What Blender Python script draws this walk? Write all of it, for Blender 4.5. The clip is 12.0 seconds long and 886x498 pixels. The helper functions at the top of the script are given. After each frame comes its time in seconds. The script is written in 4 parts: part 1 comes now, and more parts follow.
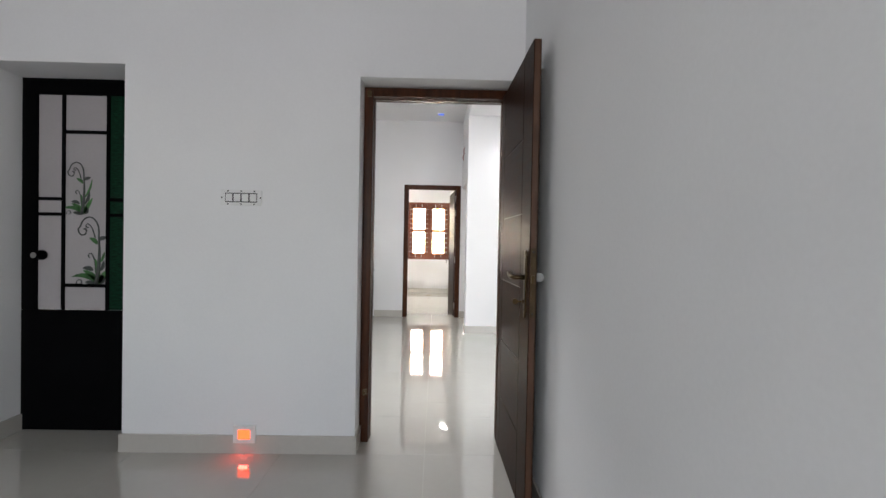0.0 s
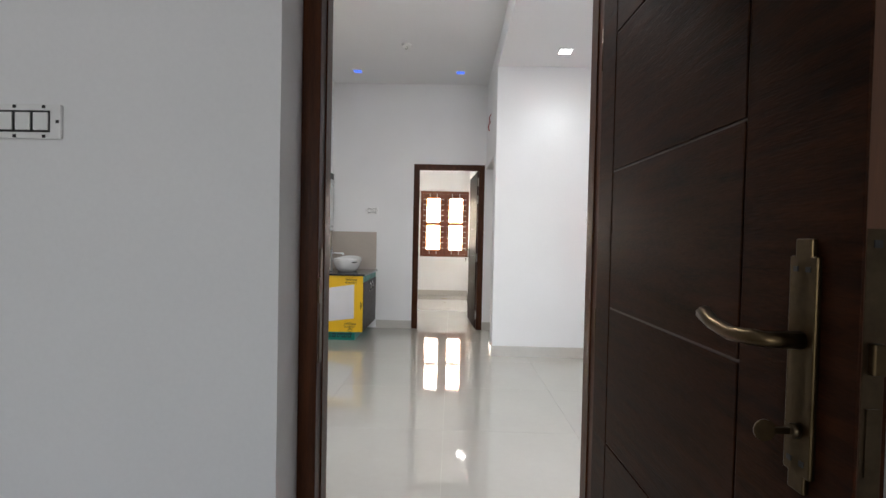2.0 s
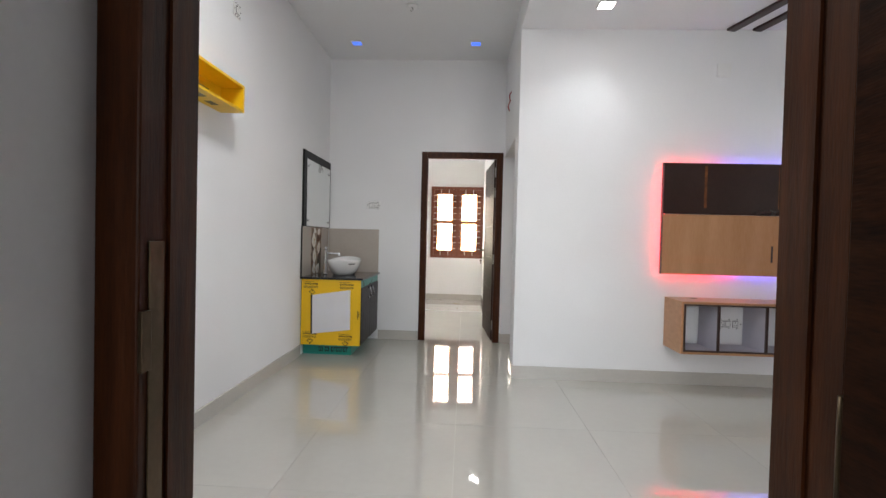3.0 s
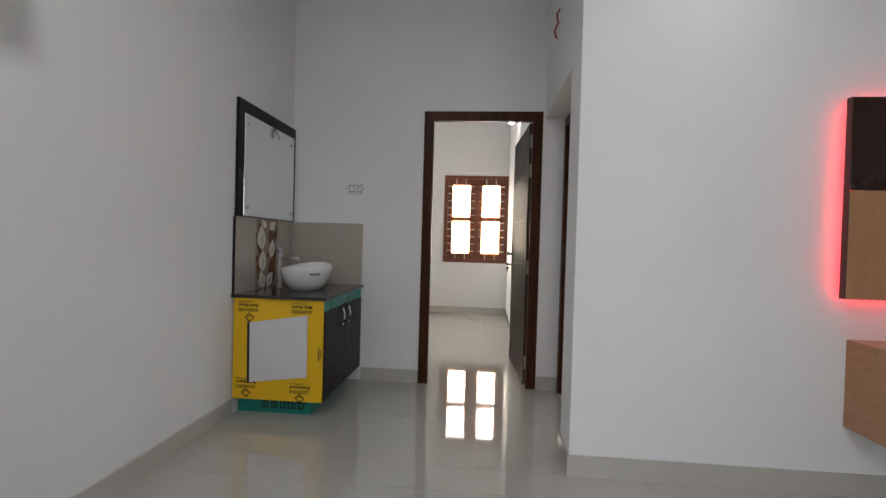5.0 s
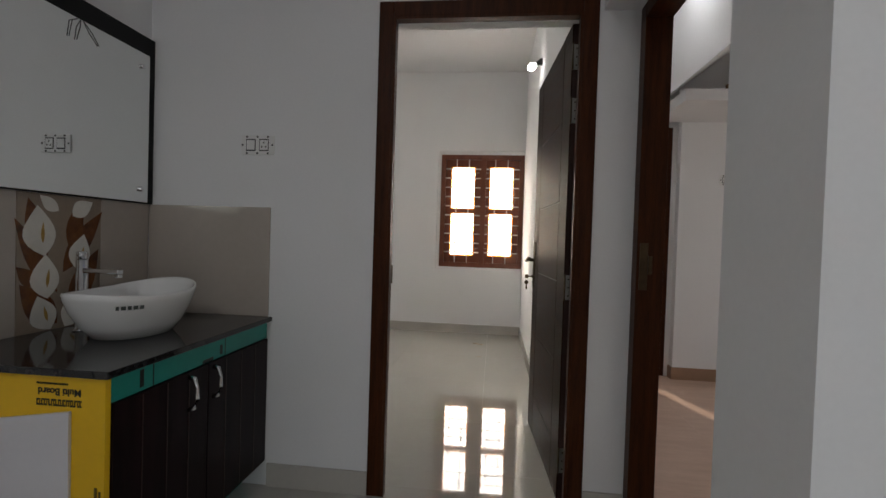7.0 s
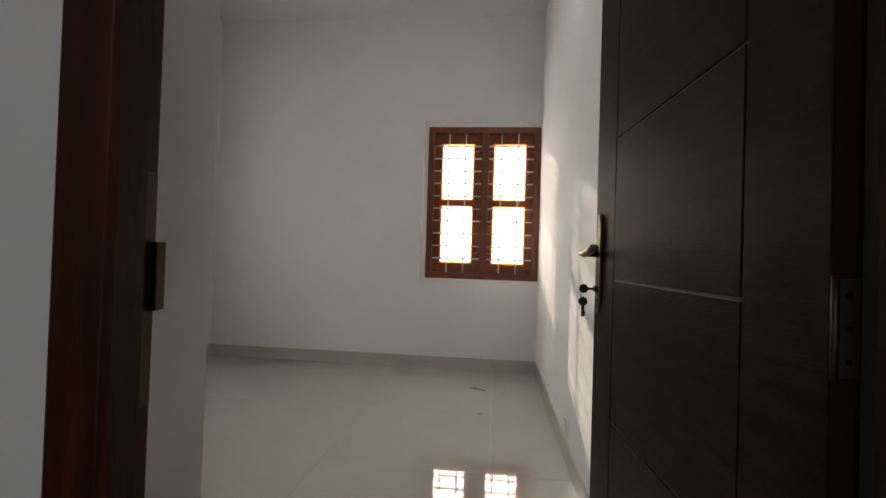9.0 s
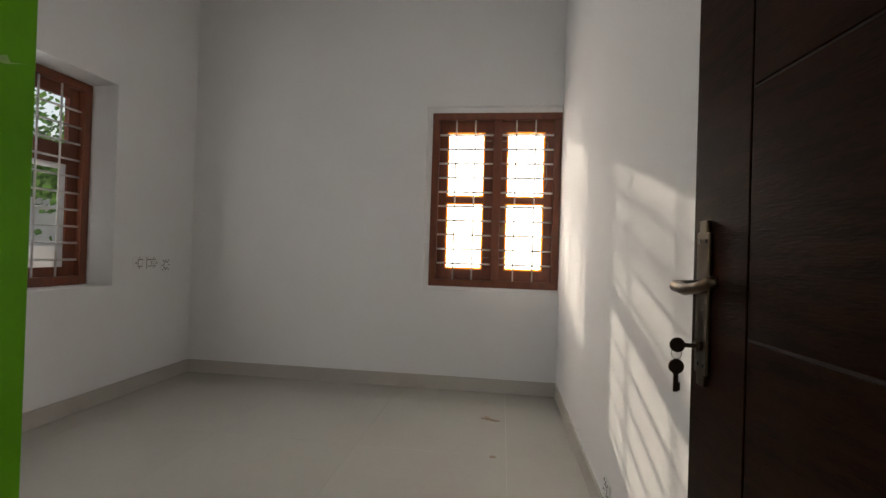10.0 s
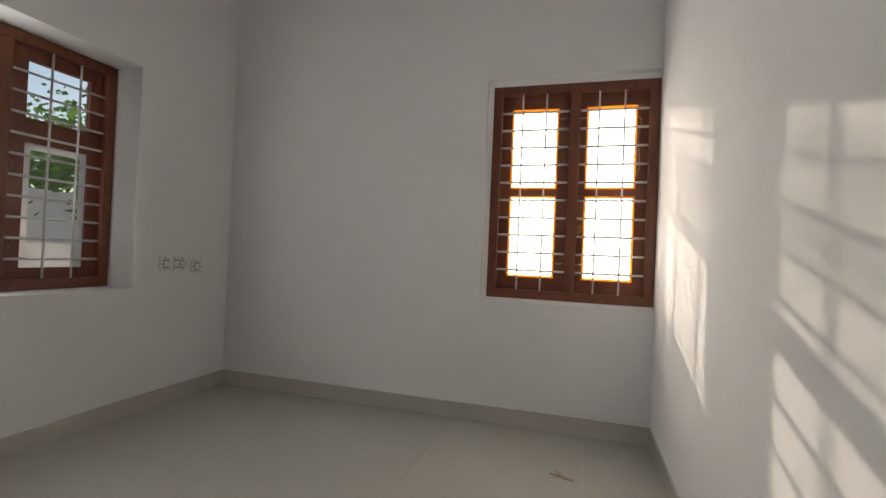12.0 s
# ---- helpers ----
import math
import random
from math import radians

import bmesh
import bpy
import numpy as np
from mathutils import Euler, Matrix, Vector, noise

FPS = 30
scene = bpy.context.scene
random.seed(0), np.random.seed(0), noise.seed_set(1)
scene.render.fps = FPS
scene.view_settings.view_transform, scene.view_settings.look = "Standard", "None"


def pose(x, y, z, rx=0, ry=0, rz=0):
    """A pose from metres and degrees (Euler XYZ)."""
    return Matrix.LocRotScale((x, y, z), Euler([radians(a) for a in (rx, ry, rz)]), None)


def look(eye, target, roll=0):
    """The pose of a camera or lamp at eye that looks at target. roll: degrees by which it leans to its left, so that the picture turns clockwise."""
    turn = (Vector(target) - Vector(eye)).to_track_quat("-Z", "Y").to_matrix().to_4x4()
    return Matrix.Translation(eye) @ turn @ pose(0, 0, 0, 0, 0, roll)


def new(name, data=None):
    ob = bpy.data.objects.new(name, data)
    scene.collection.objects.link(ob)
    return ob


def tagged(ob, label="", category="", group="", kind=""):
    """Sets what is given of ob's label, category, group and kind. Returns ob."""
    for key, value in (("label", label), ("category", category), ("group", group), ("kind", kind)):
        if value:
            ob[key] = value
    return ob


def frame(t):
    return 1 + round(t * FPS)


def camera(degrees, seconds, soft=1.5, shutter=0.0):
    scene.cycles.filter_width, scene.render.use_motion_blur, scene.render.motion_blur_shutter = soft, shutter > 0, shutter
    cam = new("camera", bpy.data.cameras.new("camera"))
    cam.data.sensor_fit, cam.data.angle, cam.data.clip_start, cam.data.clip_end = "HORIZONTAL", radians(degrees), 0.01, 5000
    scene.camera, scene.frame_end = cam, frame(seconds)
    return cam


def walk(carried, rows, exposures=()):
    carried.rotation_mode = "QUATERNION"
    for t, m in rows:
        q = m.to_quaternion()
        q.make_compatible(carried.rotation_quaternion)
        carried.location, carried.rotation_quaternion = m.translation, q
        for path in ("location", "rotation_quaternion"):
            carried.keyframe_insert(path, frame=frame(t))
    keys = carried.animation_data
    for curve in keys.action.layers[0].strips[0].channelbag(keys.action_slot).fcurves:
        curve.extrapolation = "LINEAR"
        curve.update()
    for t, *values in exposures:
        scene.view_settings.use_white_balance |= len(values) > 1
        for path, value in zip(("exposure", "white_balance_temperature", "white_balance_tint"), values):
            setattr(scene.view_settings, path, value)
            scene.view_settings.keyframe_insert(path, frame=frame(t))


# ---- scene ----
cam = camera(88.0, 12.0)
PATH = [
    (0, (0.239, -0.499, 1.192), (0.273, 1.501, 1.164), 1.1),
    (0.5, (0.227, -0.188, 1.164), (0.257, 1.812, 1.131), 1.0),
    (1, (0.225, 0.163, 1.175), (0.243, 2.163, 1.132), 1.2),
    (1.5, (0.244, 0.543, 1.165), (0.24, 2.543, 1.121), 1.3),
    (2, (0.226, 0.955, 1.155), (0.190, 2.955, 1.111), 1.2),
    (2.5, (0.217, 1.342, 1.138), (0.145, 3.34, 1.095), 1.5),
    (3, (0.225, 1.712, 1.130), (0.133, 3.709, 1.089), 1.4),
    (3.2, (0.235, 1.862, 1.133), (0.131, 3.859, 1.09), 1.4),
    (4.8, (0.218, 3.122, 1.115), (0.055, 5.115, 1.078), 1.5),
    (5, (0.214, 3.289, 1.104), (0.037, 5.281, 1.071), 1.6),
    (5.5, (0.231, 3.712, 1.109), (0.022, 5.701, 1.066), 1.6),
    (6, (0.246, 4.115, 1.096), (0.026, 6.102, 1.057), 1.5),
    (6.5, (0.257, 4.521, 1.103), (0.037, 6.509, 1.063), 1.6),
    (7, (0.243, 4.898, 1.109), (0.022, 6.885, 1.068), 1.8),
    (7.2, (0.235, 5.054, 1.112), (0.013, 7.041, 1.071), 1.8),
    (8.8, (0.229, 6.22, 0.992), (-0.008, 8.206, 1.015), 1.9),
    (9, (0.192, 6.370, 0.984), (-0.031, 8.358, 1.014), 1.8),
    (9.5, (0.181, 6.64, 1.024), (-0.063, 8.625, 1.039), 1.8),
    (10, (0.149, 6.882, 1.047), (-0.108, 8.865, 1.062), 1.8),
    (10.5, (0.137, 7.076, 1.063), (-0.151, 9.055, 1.078), 1.9),
    (11, (0.143, 7.233, 1.068), (-0.232, 9.197, 1.081), 2.1),
    (11.5, (0.156, 7.379, 1.065), (-0.325, 9.321, 1.08), 2.3),
    (12, (0.138, 7.509, 1.044), (-0.427, 9.427, 1.067), 2.5),
]
EXPOSURES = [(0, 1.62), (1.5, 1.42), (2.5, 1.15), (3.2, 1.15), (4.8, 0.6), (5.5, 0.32), (6.5, 0.02), (7.2, -0.12), (8.8, -0.28), (9.5, -0.32), (10.5, -0.45), (12, -0.32)]
walk(cam, [(t, look(eye, target, roll)) for t, eye, target, roll in PATH], EXPOSURES)


# ---- world, sun and large lights ----
SUN_WAY = Vector((1.0, -2.97, -0.93)).normalized()
world = bpy.data.worlds.new("sky")
scene.world = world
world.use_nodes = True
wn, wl = world.node_tree.nodes, world.node_tree.links
sky = wn.new("ShaderNodeTexSky")
sky.sky_type = "NISHITA"
sky.sun_disc = False
sky.sun_elevation = math.asin(-SUN_WAY.z)
sky.sun_rotation = math.atan2(-SUN_WAY.x, -SUN_WAY.y)
wl.new(sky.outputs[0], wn["Background"].inputs[0])
wn["Background"].inputs[1].default_value = 0.15

sun = new("sun", bpy.data.lights.new("sun", "SUN"))
sun.data.energy, sun.data.angle, sun.data.color = 5.0, radians(0.6), (1.0, 0.86, 0.68)
sun.matrix_world = look((-6, 18, 8), Vector((-6, 18, 8)) + SUN_WAY)


def area_lamp(name, eye, target, w, h, watts, color=(1, 1, 1)):
    la = bpy.data.lights.new(name, "AREA")
    la.shape, la.size, la.size_y, la.energy, la.color = "RECTANGLE", w, h, watts, color
    ob = new(name, la)
    ob.matrix_world = look(eye, target)
    return ob


# Fill lamp in an assumed window behind the start, out of view.
area_lamp("fill_light_south", (-0.4, -3.08, 1.5), (-0.4, 0, 1.5), 1.4, 1.3, 16, (0.98, 0.975, 1.0))
# Fill lamp added to brighten the hall; no entrance is known here.
area_lamp("fill_light_hall", (1.5, 2.20, 1.07), (1.5, 6, 1.07), 0.98, 2.0, 9, (0.98, 0.98, 1.0))
# Ceiling fill lamp added out of view to brighten the hall's end wall.
area_lamp("fill_light_ceiling", (-0.35, 3.4, 3.085), (-0.35, 3.4, 0), 0.4, 0.4, 16, (0.98, 0.98, 1.0))
area_lamp("night_lamp_glow", (-0.80, 2.036, 0.07), (-0.80, 1.90, 0.0), 0.05, 0.02, 0.05, (1.0, 0.05, 0.03))
area_lamp("window_light_north", (0.07, 10.95, 1.46), (0.07, 0, 1.46), 1.5, 1.7, 74, (1.0, 0.90, 0.79))
area_lamp("window_light_west", (-2.74, 8.77, 1.42), (0, 8.77, 1.42), 0.5, 1.15, 25, (1.0, 0.97, 0.92))
# Fill lamp added in an unseen east opening to brighten the stair room.
area_lamp("fill_light_stair_room", (3.98, 7.6, 1.5), (0, 7.6, 1.3), 1.2, 1.2, 11, (1.0, 0.95, 0.9))
area_lamp("window_light_back_room", (1.3, 11.9, 1.5), (1.3, 0, 1.4), 1.0, 0.8, 26, (1.0, 0.98, 0.95))


# ---- materials ----
def shader(name, color, rough=0.5, metal=0.0, var=0.08, scale=6.0, fine=60.0, bump=0.0, stretch=(1, 1, 1), coat=0.0, second=None, spec=0.5, randomise=0.0, roughvar=0.1):
    m = bpy.data.materials.new(name)
    m.use_nodes = True
    n, l = m.node_tree.nodes, m.node_tree.links
    b = n["Principled BSDF"]
    co = n.new("ShaderNodeTexCoord")
    mp = n.new("ShaderNodeMapping")
    mp.inputs["Scale"].default_value = stretch
    l.new(co.outputs["Object"], mp.inputs[0])
    big, small = n.new("ShaderNodeTexNoise"), n.new("ShaderNodeTexNoise")
    for t, sc, det in ((big, scale, 4), (small, fine, 3)):
        t.inputs["Scale"].default_value = sc
        t.inputs["Detail"].default_value = det
        l.new(mp.outputs[0], t.inputs[0])
    mix = n.new("ShaderNodeMath")
    mix.operation = "MULTIPLY_ADD"
    l.new(small.outputs[0], mix.inputs[0])
    mix.inputs[1].default_value = 0.45
    l.new(big.outputs[0], mix.inputs[2])
    ramp = n.new("ShaderNodeValToRGB")
    c2 = second or tuple(min(1, c * (1 + var)) for c in color)
    c1 = color if second else tuple(c * (1 - var) for c in color)
    ramp.color_ramp.elements[0].position, ramp.color_ramp.elements[1].position = 0.45, 0.95
    ramp.color_ramp.elements[0].color, ramp.color_ramp.elements[1].color = (*c1, 1), (*c2, 1)
    l.new(mix.outputs[0], ramp.inputs[0])
    out = ramp.outputs[0]
    if randomise:
        info, hsv = n.new("ShaderNodeObjectInfo"), n.new("ShaderNodeHueSaturation")
        mr = n.new("ShaderNodeMapRange")
        mr.inputs[3].default_value, mr.inputs[4].default_value = 1 - randomise, 1 + randomise
        l.new(info.outputs["Random"], mr.inputs[0])
        l.new(mr.outputs[0], hsv.inputs["Value"])
        l.new(out, hsv.inputs["Color"])
        out = hsv.outputs[0]
    l.new(out, b.inputs["Base Color"])
    rr = n.new("ShaderNodeMapRange")
    rr.inputs[3].default_value, rr.inputs[4].default_value = rough * (1 - roughvar), rough * (1 + roughvar)
    l.new(big.outputs[0], rr.inputs[0])
    l.new(rr.outputs[0], b.inputs["Roughness"])
    b.inputs["Metallic"].default_value = metal
    b.inputs["Coat Weight"].default_value = coat
    b.inputs["Coat Roughness"].default_value = 0.05
    b.inputs["Specular IOR Level"].default_value = spec
    if bump:
        bp = n.new("ShaderNodeBump")
        bp.inputs["Strength"].default_value = bump
        bp.inputs["Distance"].default_value = 0.004
        l.new(mix.outputs[0], bp.inputs["Height"])
        l.new(bp.outputs[0], b.inputs["Normal"])
    return m


def glow(name, color, strength):
    m = bpy.data.materials.new(name)
    m.use_nodes = True
    b = m.node_tree.nodes["Principled BSDF"]
    b.inputs["Base Color"].default_value = (*color, 1)
    b.inputs["Emission Color"].default_value = (*color, 1)
    b.inputs["Emission Strength"].default_value = strength
    return m


def clear(name, tint=(1, 1, 1), rough=0.0):
    m = bpy.data.materials.new(name)
    m.use_nodes = True
    b = m.node_tree.nodes["Principled BSDF"]
    b.inputs["Base Color"].default_value = (*tint, 1)
    b.inputs["Transmission Weight"].default_value = 1
    b.inputs["Roughness"].default_value = rough
    b.inputs["IOR"].default_value = 1.45
    return m


def filmy(name, color):
    m = bpy.data.materials.new(name)
    m.use_nodes = True
    n, l = m.node_tree.nodes, m.node_tree.links
    t, d, mx = n.new("ShaderNodeBsdfTranslucent"), n.new("ShaderNodeBsdfDiffuse"), n.new("ShaderNodeMixShader")
    for s in (t, d):
        s.inputs[0].default_value = (*color, 1)
    mx.inputs[0].default_value = 0.3
    l.new(t.outputs[0], mx.inputs[1])
    l.new(d.outputs[0], mx.inputs[2])
    l.new(mx.outputs[0], n["Material Output"].inputs[0])
    return m


PAINT = shader("white_wall_paint", (0.80, 0.80, 0.805), 0.85, var=0.03, scale=1.3, fine=90, bump=0.06, spec=0.15)
CEIL = shader("white_ceiling_paint", (0.78, 0.78, 0.785), 0.7, var=0.03, scale=1.0, fine=70, bump=0.05)
TILE = shader("polished_ivory_tile", (0.47, 0.455, 0.415), 0.035, var=0.03, scale=2.0, fine=25, randomise=0.012, spec=0.9, roughvar=0.4, coat=0.5)
GROUT = shader("grey_grout", (0.50, 0.48, 0.44), 0.8)
SKIRT = shader("beige_skirting_tile", (0.50, 0.475, 0.435), 0.2, var=0.05, scale=3, fine=40)
PINK = shader("wood_look_pink_tile", (0.50, 0.335, 0.25), 0.3, scale=3, fine=20, stretch=(1, 6, 1), second=(0.62, 0.45, 0.36), randomise=0.05)
PINKSKIRT = shader("brown_skirting_tile", (0.33, 0.20, 0.13), 0.3, var=0.1)
DOORWOOD = shader("dark_walnut_laminate", (0.0065, 0.0024, 0.0011), 0.42, scale=5, fine=40, stretch=(1.2, 8, 9), bump=0.3, second=(0.036, 0.0115, 0.0042), spec=0.05)
FRAMEWOOD = shader("brown_polished_frame_wood", (0.020, 0.0056, 0.0017), 0.38, scale=5, fine=45, stretch=(9, 9, 0.8), bump=0.15, second=(0.072, 0.0205, 0.0055), spec=0.15)
EDGEWOOD = shader("brown_door_lipping", (0.045, 0.018, 0.009), 0.4, scale=5, fine=45, stretch=(9, 9, 0.8), bump=0.15, second=(0.095, 0.04, 0.018))
WINWOOD = shader("red_brown_window_wood", (0.125, 0.036, 0.017), 0.4, scale=5, fine=45, stretch=(5, 5, 1), bump=0.12, second=(0.205, 0.062, 0.028))
BARWHITE = shader("white_enamelled_bar", (0.78, 0.78, 0.76), 0.35, var=0.05)
BRASS = shader("aged_brass", (0.085, 0.058, 0.03), 0.34, 1.0, var=0.25, scale=20, fine=120)
DARKBRASS = shader("dark_bronze", (0.09, 0.065, 0.04), 0.35, 1.0, var=0.25, scale=20, fine=120)
STEEL = shader("dull_steel", (0.45, 0.44, 0.42), 0.35, 1.0, var=0.15, scale=30, fine=200)
CHROME = shader("chrome", (0.75, 0.76, 0.78), 0.08, 1.0, var=0.03)
PLASTIC = shader("white_plastic", (0.78, 0.78, 0.77), 0.28, var=0.03)
LINE = shader("black_plastic", (0.015, 0.015, 0.016), 0.4, var=0.2)
BLACKFRAME = shader("black_door_profile", (0.003, 0.003, 0.0035), 0.8, var=0.3, spec=0.03)
FROST = shader("frosted_lilac_door_panel", (0.40, 0.375, 0.385), 0.45, var=0.05, scale=2)
GREENPRINT = shader("green_printed_strip", (0.002, 0.006, 0.004), 0.5, scale=9, fine=45, stretch=(3, 3, 14), second=(0.005, 0.042, 0.02), spec=0.1)
LEAFINK = shader("green_printed_leaf", (0.015, 0.05, 0.015), 0.45, scale=12, fine=60, second=(0.07, 0.22, 0.06))
STEMINK = shader("dark_printed_stem", (0.05, 0.06, 0.055), 0.45, var=0.2)
GRANITE = shader("black_polished_granite", (0.010, 0.010, 0.011), 0.09, scale=60, fine=250, second=(0.03, 0.03, 0.032))
BLACKBOARD = shader("black_mirror_board", (0.006, 0.006, 0.006), 0.4, var=0.2, spec=0.2)
MIRROR = shader("silvered_mirror", (0.86, 0.88, 0.87), 0.015, 1.0, var=0.01)
SPLASH = shader("beige_glazed_wall_tile", (0.46, 0.41, 0.36), 0.12, var=0.05, scale=3, fine=40)
ARTBACK = shader("brown_art_tile", (0.30, 0.235, 0.18), 0.14, var=0.12, scale=5)
PETAL = shader("white_painted_petal", (0.72, 0.69, 0.63), 0.15, var=0.08, scale=12)
LEAFBROWN = shader("rust_painted_leaf", (0.06, 0.018, 0.006), 0.15, scale=14, fine=60, second=(0.20, 0.07, 0.02))
SPADIX = shader("ochre_painted_spadix", (0.42, 0.26, 0.07), 0.15, var=0.2, scale=20)
CERAMIC = shader("white_ceramic", (0.82, 0.82, 0.81), 0.07, var=0.01, coat=0.5)
YELLOW = shader("yellow_board_film", (0.78, 0.47, 0.008), 0.35, var=0.05, scale=4)
TEAL = shader("teal_board_film", (0.012, 0.26, 0.215), 0.35, var=0.08, scale=5)
INK = shader("black_ink", (0.012, 0.011, 0.008), 0.45, var=0.1)
BROWNINK = shader("brown_ink", (0.11, 0.07, 0.008), 0.45, var=0.1)
WHITEBOARD = shader("white_board_face", (0.66, 0.65, 0.68), 0.4, var=0.03)
CABWOOD = shader("dark_rosewood_laminate", (0.0045, 0.002, 0.0023), 0.3, scale=3, fine=30, stretch=(6, 7, 0.8), second=(0.017, 0.008, 0.009), spec=0.12)
OAK = shader("tan_oak_laminate", (0.36, 0.175, 0.08), 0.3, scale=4, fine=30, stretch=(1, 4, 9), second=(0.46, 0.245, 0.125))
OAKPANEL = shader("tan_oak_panel", (0.36, 0.172, 0.078), 0.22, scale=2, fine=25, stretch=(4, 1, 0.6), second=(0.45, 0.235, 0.118))
GLOSSBROWN = shader("glossy_dark_brown_laminate", (0.028, 0.013, 0.010), 0.1, var=0.2, scale=3)
LILAC = shader("lilac_cabinet_lining", (0.50, 0.48, 0.55), 0.45, var=0.04)
DARKTRIM = shader("dark_brown_trim", (0.03, 0.012, 0.009), 0.35, var=0.2)
GREENFILM = shader("green_protective_film", (0.13, 0.40, 0.004), 0.38, var=0.14, scale=3, fine=25, bump=0.3, spec=0.12)
TORNFILM = shader("torn_pale_film", (0.30, 0.48, 0.12), 0.5, var=0.2, scale=30)
# Amber fringe of light round the bright panes, put into a translucent colour.
AMBERFRINGE = filmy("amber_pane_fringe", (0.85, 0.46, 0.06))
GREYLAM = shader("pale_grey_laminate", (0.5, 0.5, 0.52), 0.3, var=0.03)
RED = shader("red_plastic", (0.35, 0.02, 0.015), 0.4, var=0.1)
DRYLEAF = shader("dry_brown_scrap", (0.27, 0.21, 0.15), 0.8, var=0.3, scale=30)
CARTON = shader("brown_cardboard", (0.25, 0.16, 0.08), 0.8, var=0.15)
GLASS = clear("window_glass")
SHELFGLASS = clear("greenish_shelf_glass", (0.8, 0.92, 0.88))
FILM = filmy("white_paper_film", (0.85, 0.85, 0.85))
GROUND = shader("dry_earth", (0.20, 0.15, 0.10), 0.95, scale=0.5, fine=9, second=(0.28, 0.22, 0.15), bump=0.5)
FOLIAGE = filmy("green_leaves", (0.10, 0.20, 0.05))
BARK = shader("grey_bark", (0.12, 0.09, 0.07), 0.9, scale=10, fine=60, bump=0.6)
PLASTER = shader("outside_white_plaster", (0.72, 0.71, 0.68), 0.8, var=0.06, scale=2)
BLUE = glow("blue_film_lamp", (0.08, 0.20, 1.0), 0.45)
WARMWHITE = glow("lit_white_diffuser", (1.0, 0.98, 0.95), 5.0)
BULB = glow("lit_bulb", (1.0, 0.97, 0.92), 16.0)
ORANGE = glow("orange_night_lamp", (1.0, 0.075, 0.018), 1.3)
REDLED = glow("red_led_strip", (1.0, 0.03, 0.045), 12.0)
BLUELED = glow("blue_violet_led_strip", (0.22, 0.14, 1.0), 9.0)
PINKLED = glow("pink_led_strip", (1.0, 0.08, 0.45), 8.0)


# ---- mesh helpers ----
def box(bm, x0, x1, y0, y1, z0, z1, bevel=0.0):
    x0, x1, y0, y1, z0, z1 = min(x0, x1), max(x0, x1), min(y0, y1), max(y0, y1), min(z0, z1), max(z0, z1)
    v = [bm.verts.new(p) for p in ((x0, y0, z0), (x1, y0, z0), (x1, y1, z0), (x0, y1, z0), (x0, y0, z1), (x1, y0, z1), (x1, y1, z1), (x0, y1, z1))]
    f = [bm.faces.new([v[i] for i in q]) for q in ((3, 2, 1, 0), (4, 5, 6, 7), (0, 1, 5, 4), (1, 2, 6, 5), (2, 3, 7, 6), (3, 0, 4, 7))]
    if bevel:
        bmesh.ops.bevel(bm, geom=list({e for q in f for e in q.edges}), offset=bevel, segments=2, affect="EDGES", profile=0.5)
    return bm


def boxes(*rows, bevel=0.0):
    bm = bmesh.new()
    for r in rows:
        box(bm, *r, bevel=bevel)
    return bm


def prism(bm, pts, axis, a, b):
    """Extrudes a flat outline along an axis from a to b."""
    def at(p, d):
        q = list(p)
        q.insert("xyz".index(axis), d)
        return bm.verts.new(q)
    lo, hi = [at(p, a) for p in pts], [at(p, b) for p in pts]
    bm.faces.new(lo)
    bm.faces.new(hi[::-1])
    for i in range(len(pts)):
        j = (i + 1) % len(pts)
        bm.faces.new((lo[j], lo[i], hi[i], hi[j]))
    bmesh.ops.recalc_face_normals(bm, faces=bm.faces)
    return bm


def tube(bm, pts, radius, sides=8):
    """A round bar along a line of points; radius may be a list."""
    rings, pts = [], [Vector(p) for p in pts]
    for i, p in enumerate(pts):
        way = (pts[min(i + 1, len(pts) - 1)] - pts[max(i - 1, 0)]).normalized()
        u = way.cross(Vector((0.31, 0.17, 0.93)) if abs(way.z) < 0.9 else Vector((1, 0, 0))).normalized()
        w = way.cross(u)
        r = radius[i] if isinstance(radius, (list, tuple)) else radius
        rings.append([bm.verts.new(p + r * (math.cos(a) * u + math.sin(a) * w)) for a in (2 * math.pi * k / sides for k in range(sides))])
    for r0, r1 in zip(rings, rings[1:]):
        for k in range(sides):
            f = bm.faces.new((r0[k], r0[(k + 1) % sides], r1[(k + 1) % sides], r1[k]))
            f.smooth = True
    bm.faces.new(rings[0][::-1])
    bm.faces.new(rings[-1])
    return bm


def tubed(pts, radius, sides=8):
    return tube(bmesh.new(), pts, radius, sides)


def mesh_of(name, bm, material):
    me = bpy.data.meshes.new(name)
    bm.to_mesh(me)
    bm.free()
    me.materials.append(material)
    return me


def part(name, bm, material, parent, label=""):
    ob = new(name, mesh_of(name, bm, material))
    ob.parent = parent
    return tagged(ob, label)


def thing(name, label, category, at=None, group="", kind=""):
    ob = new(name)
    ob.empty_display_size = 0.05
    if at is not None:
        ob.matrix_world = at
    return tagged(ob, label, category, group, kind)


def solid(name, bm, material, label, category, kind="", group=""):
    return tagged(new(name, mesh_of(name, bm, material)), label, category, group, kind)


def structure(name, bm, material, label, category):
    return solid(name, bm, material, label, category, "structure")


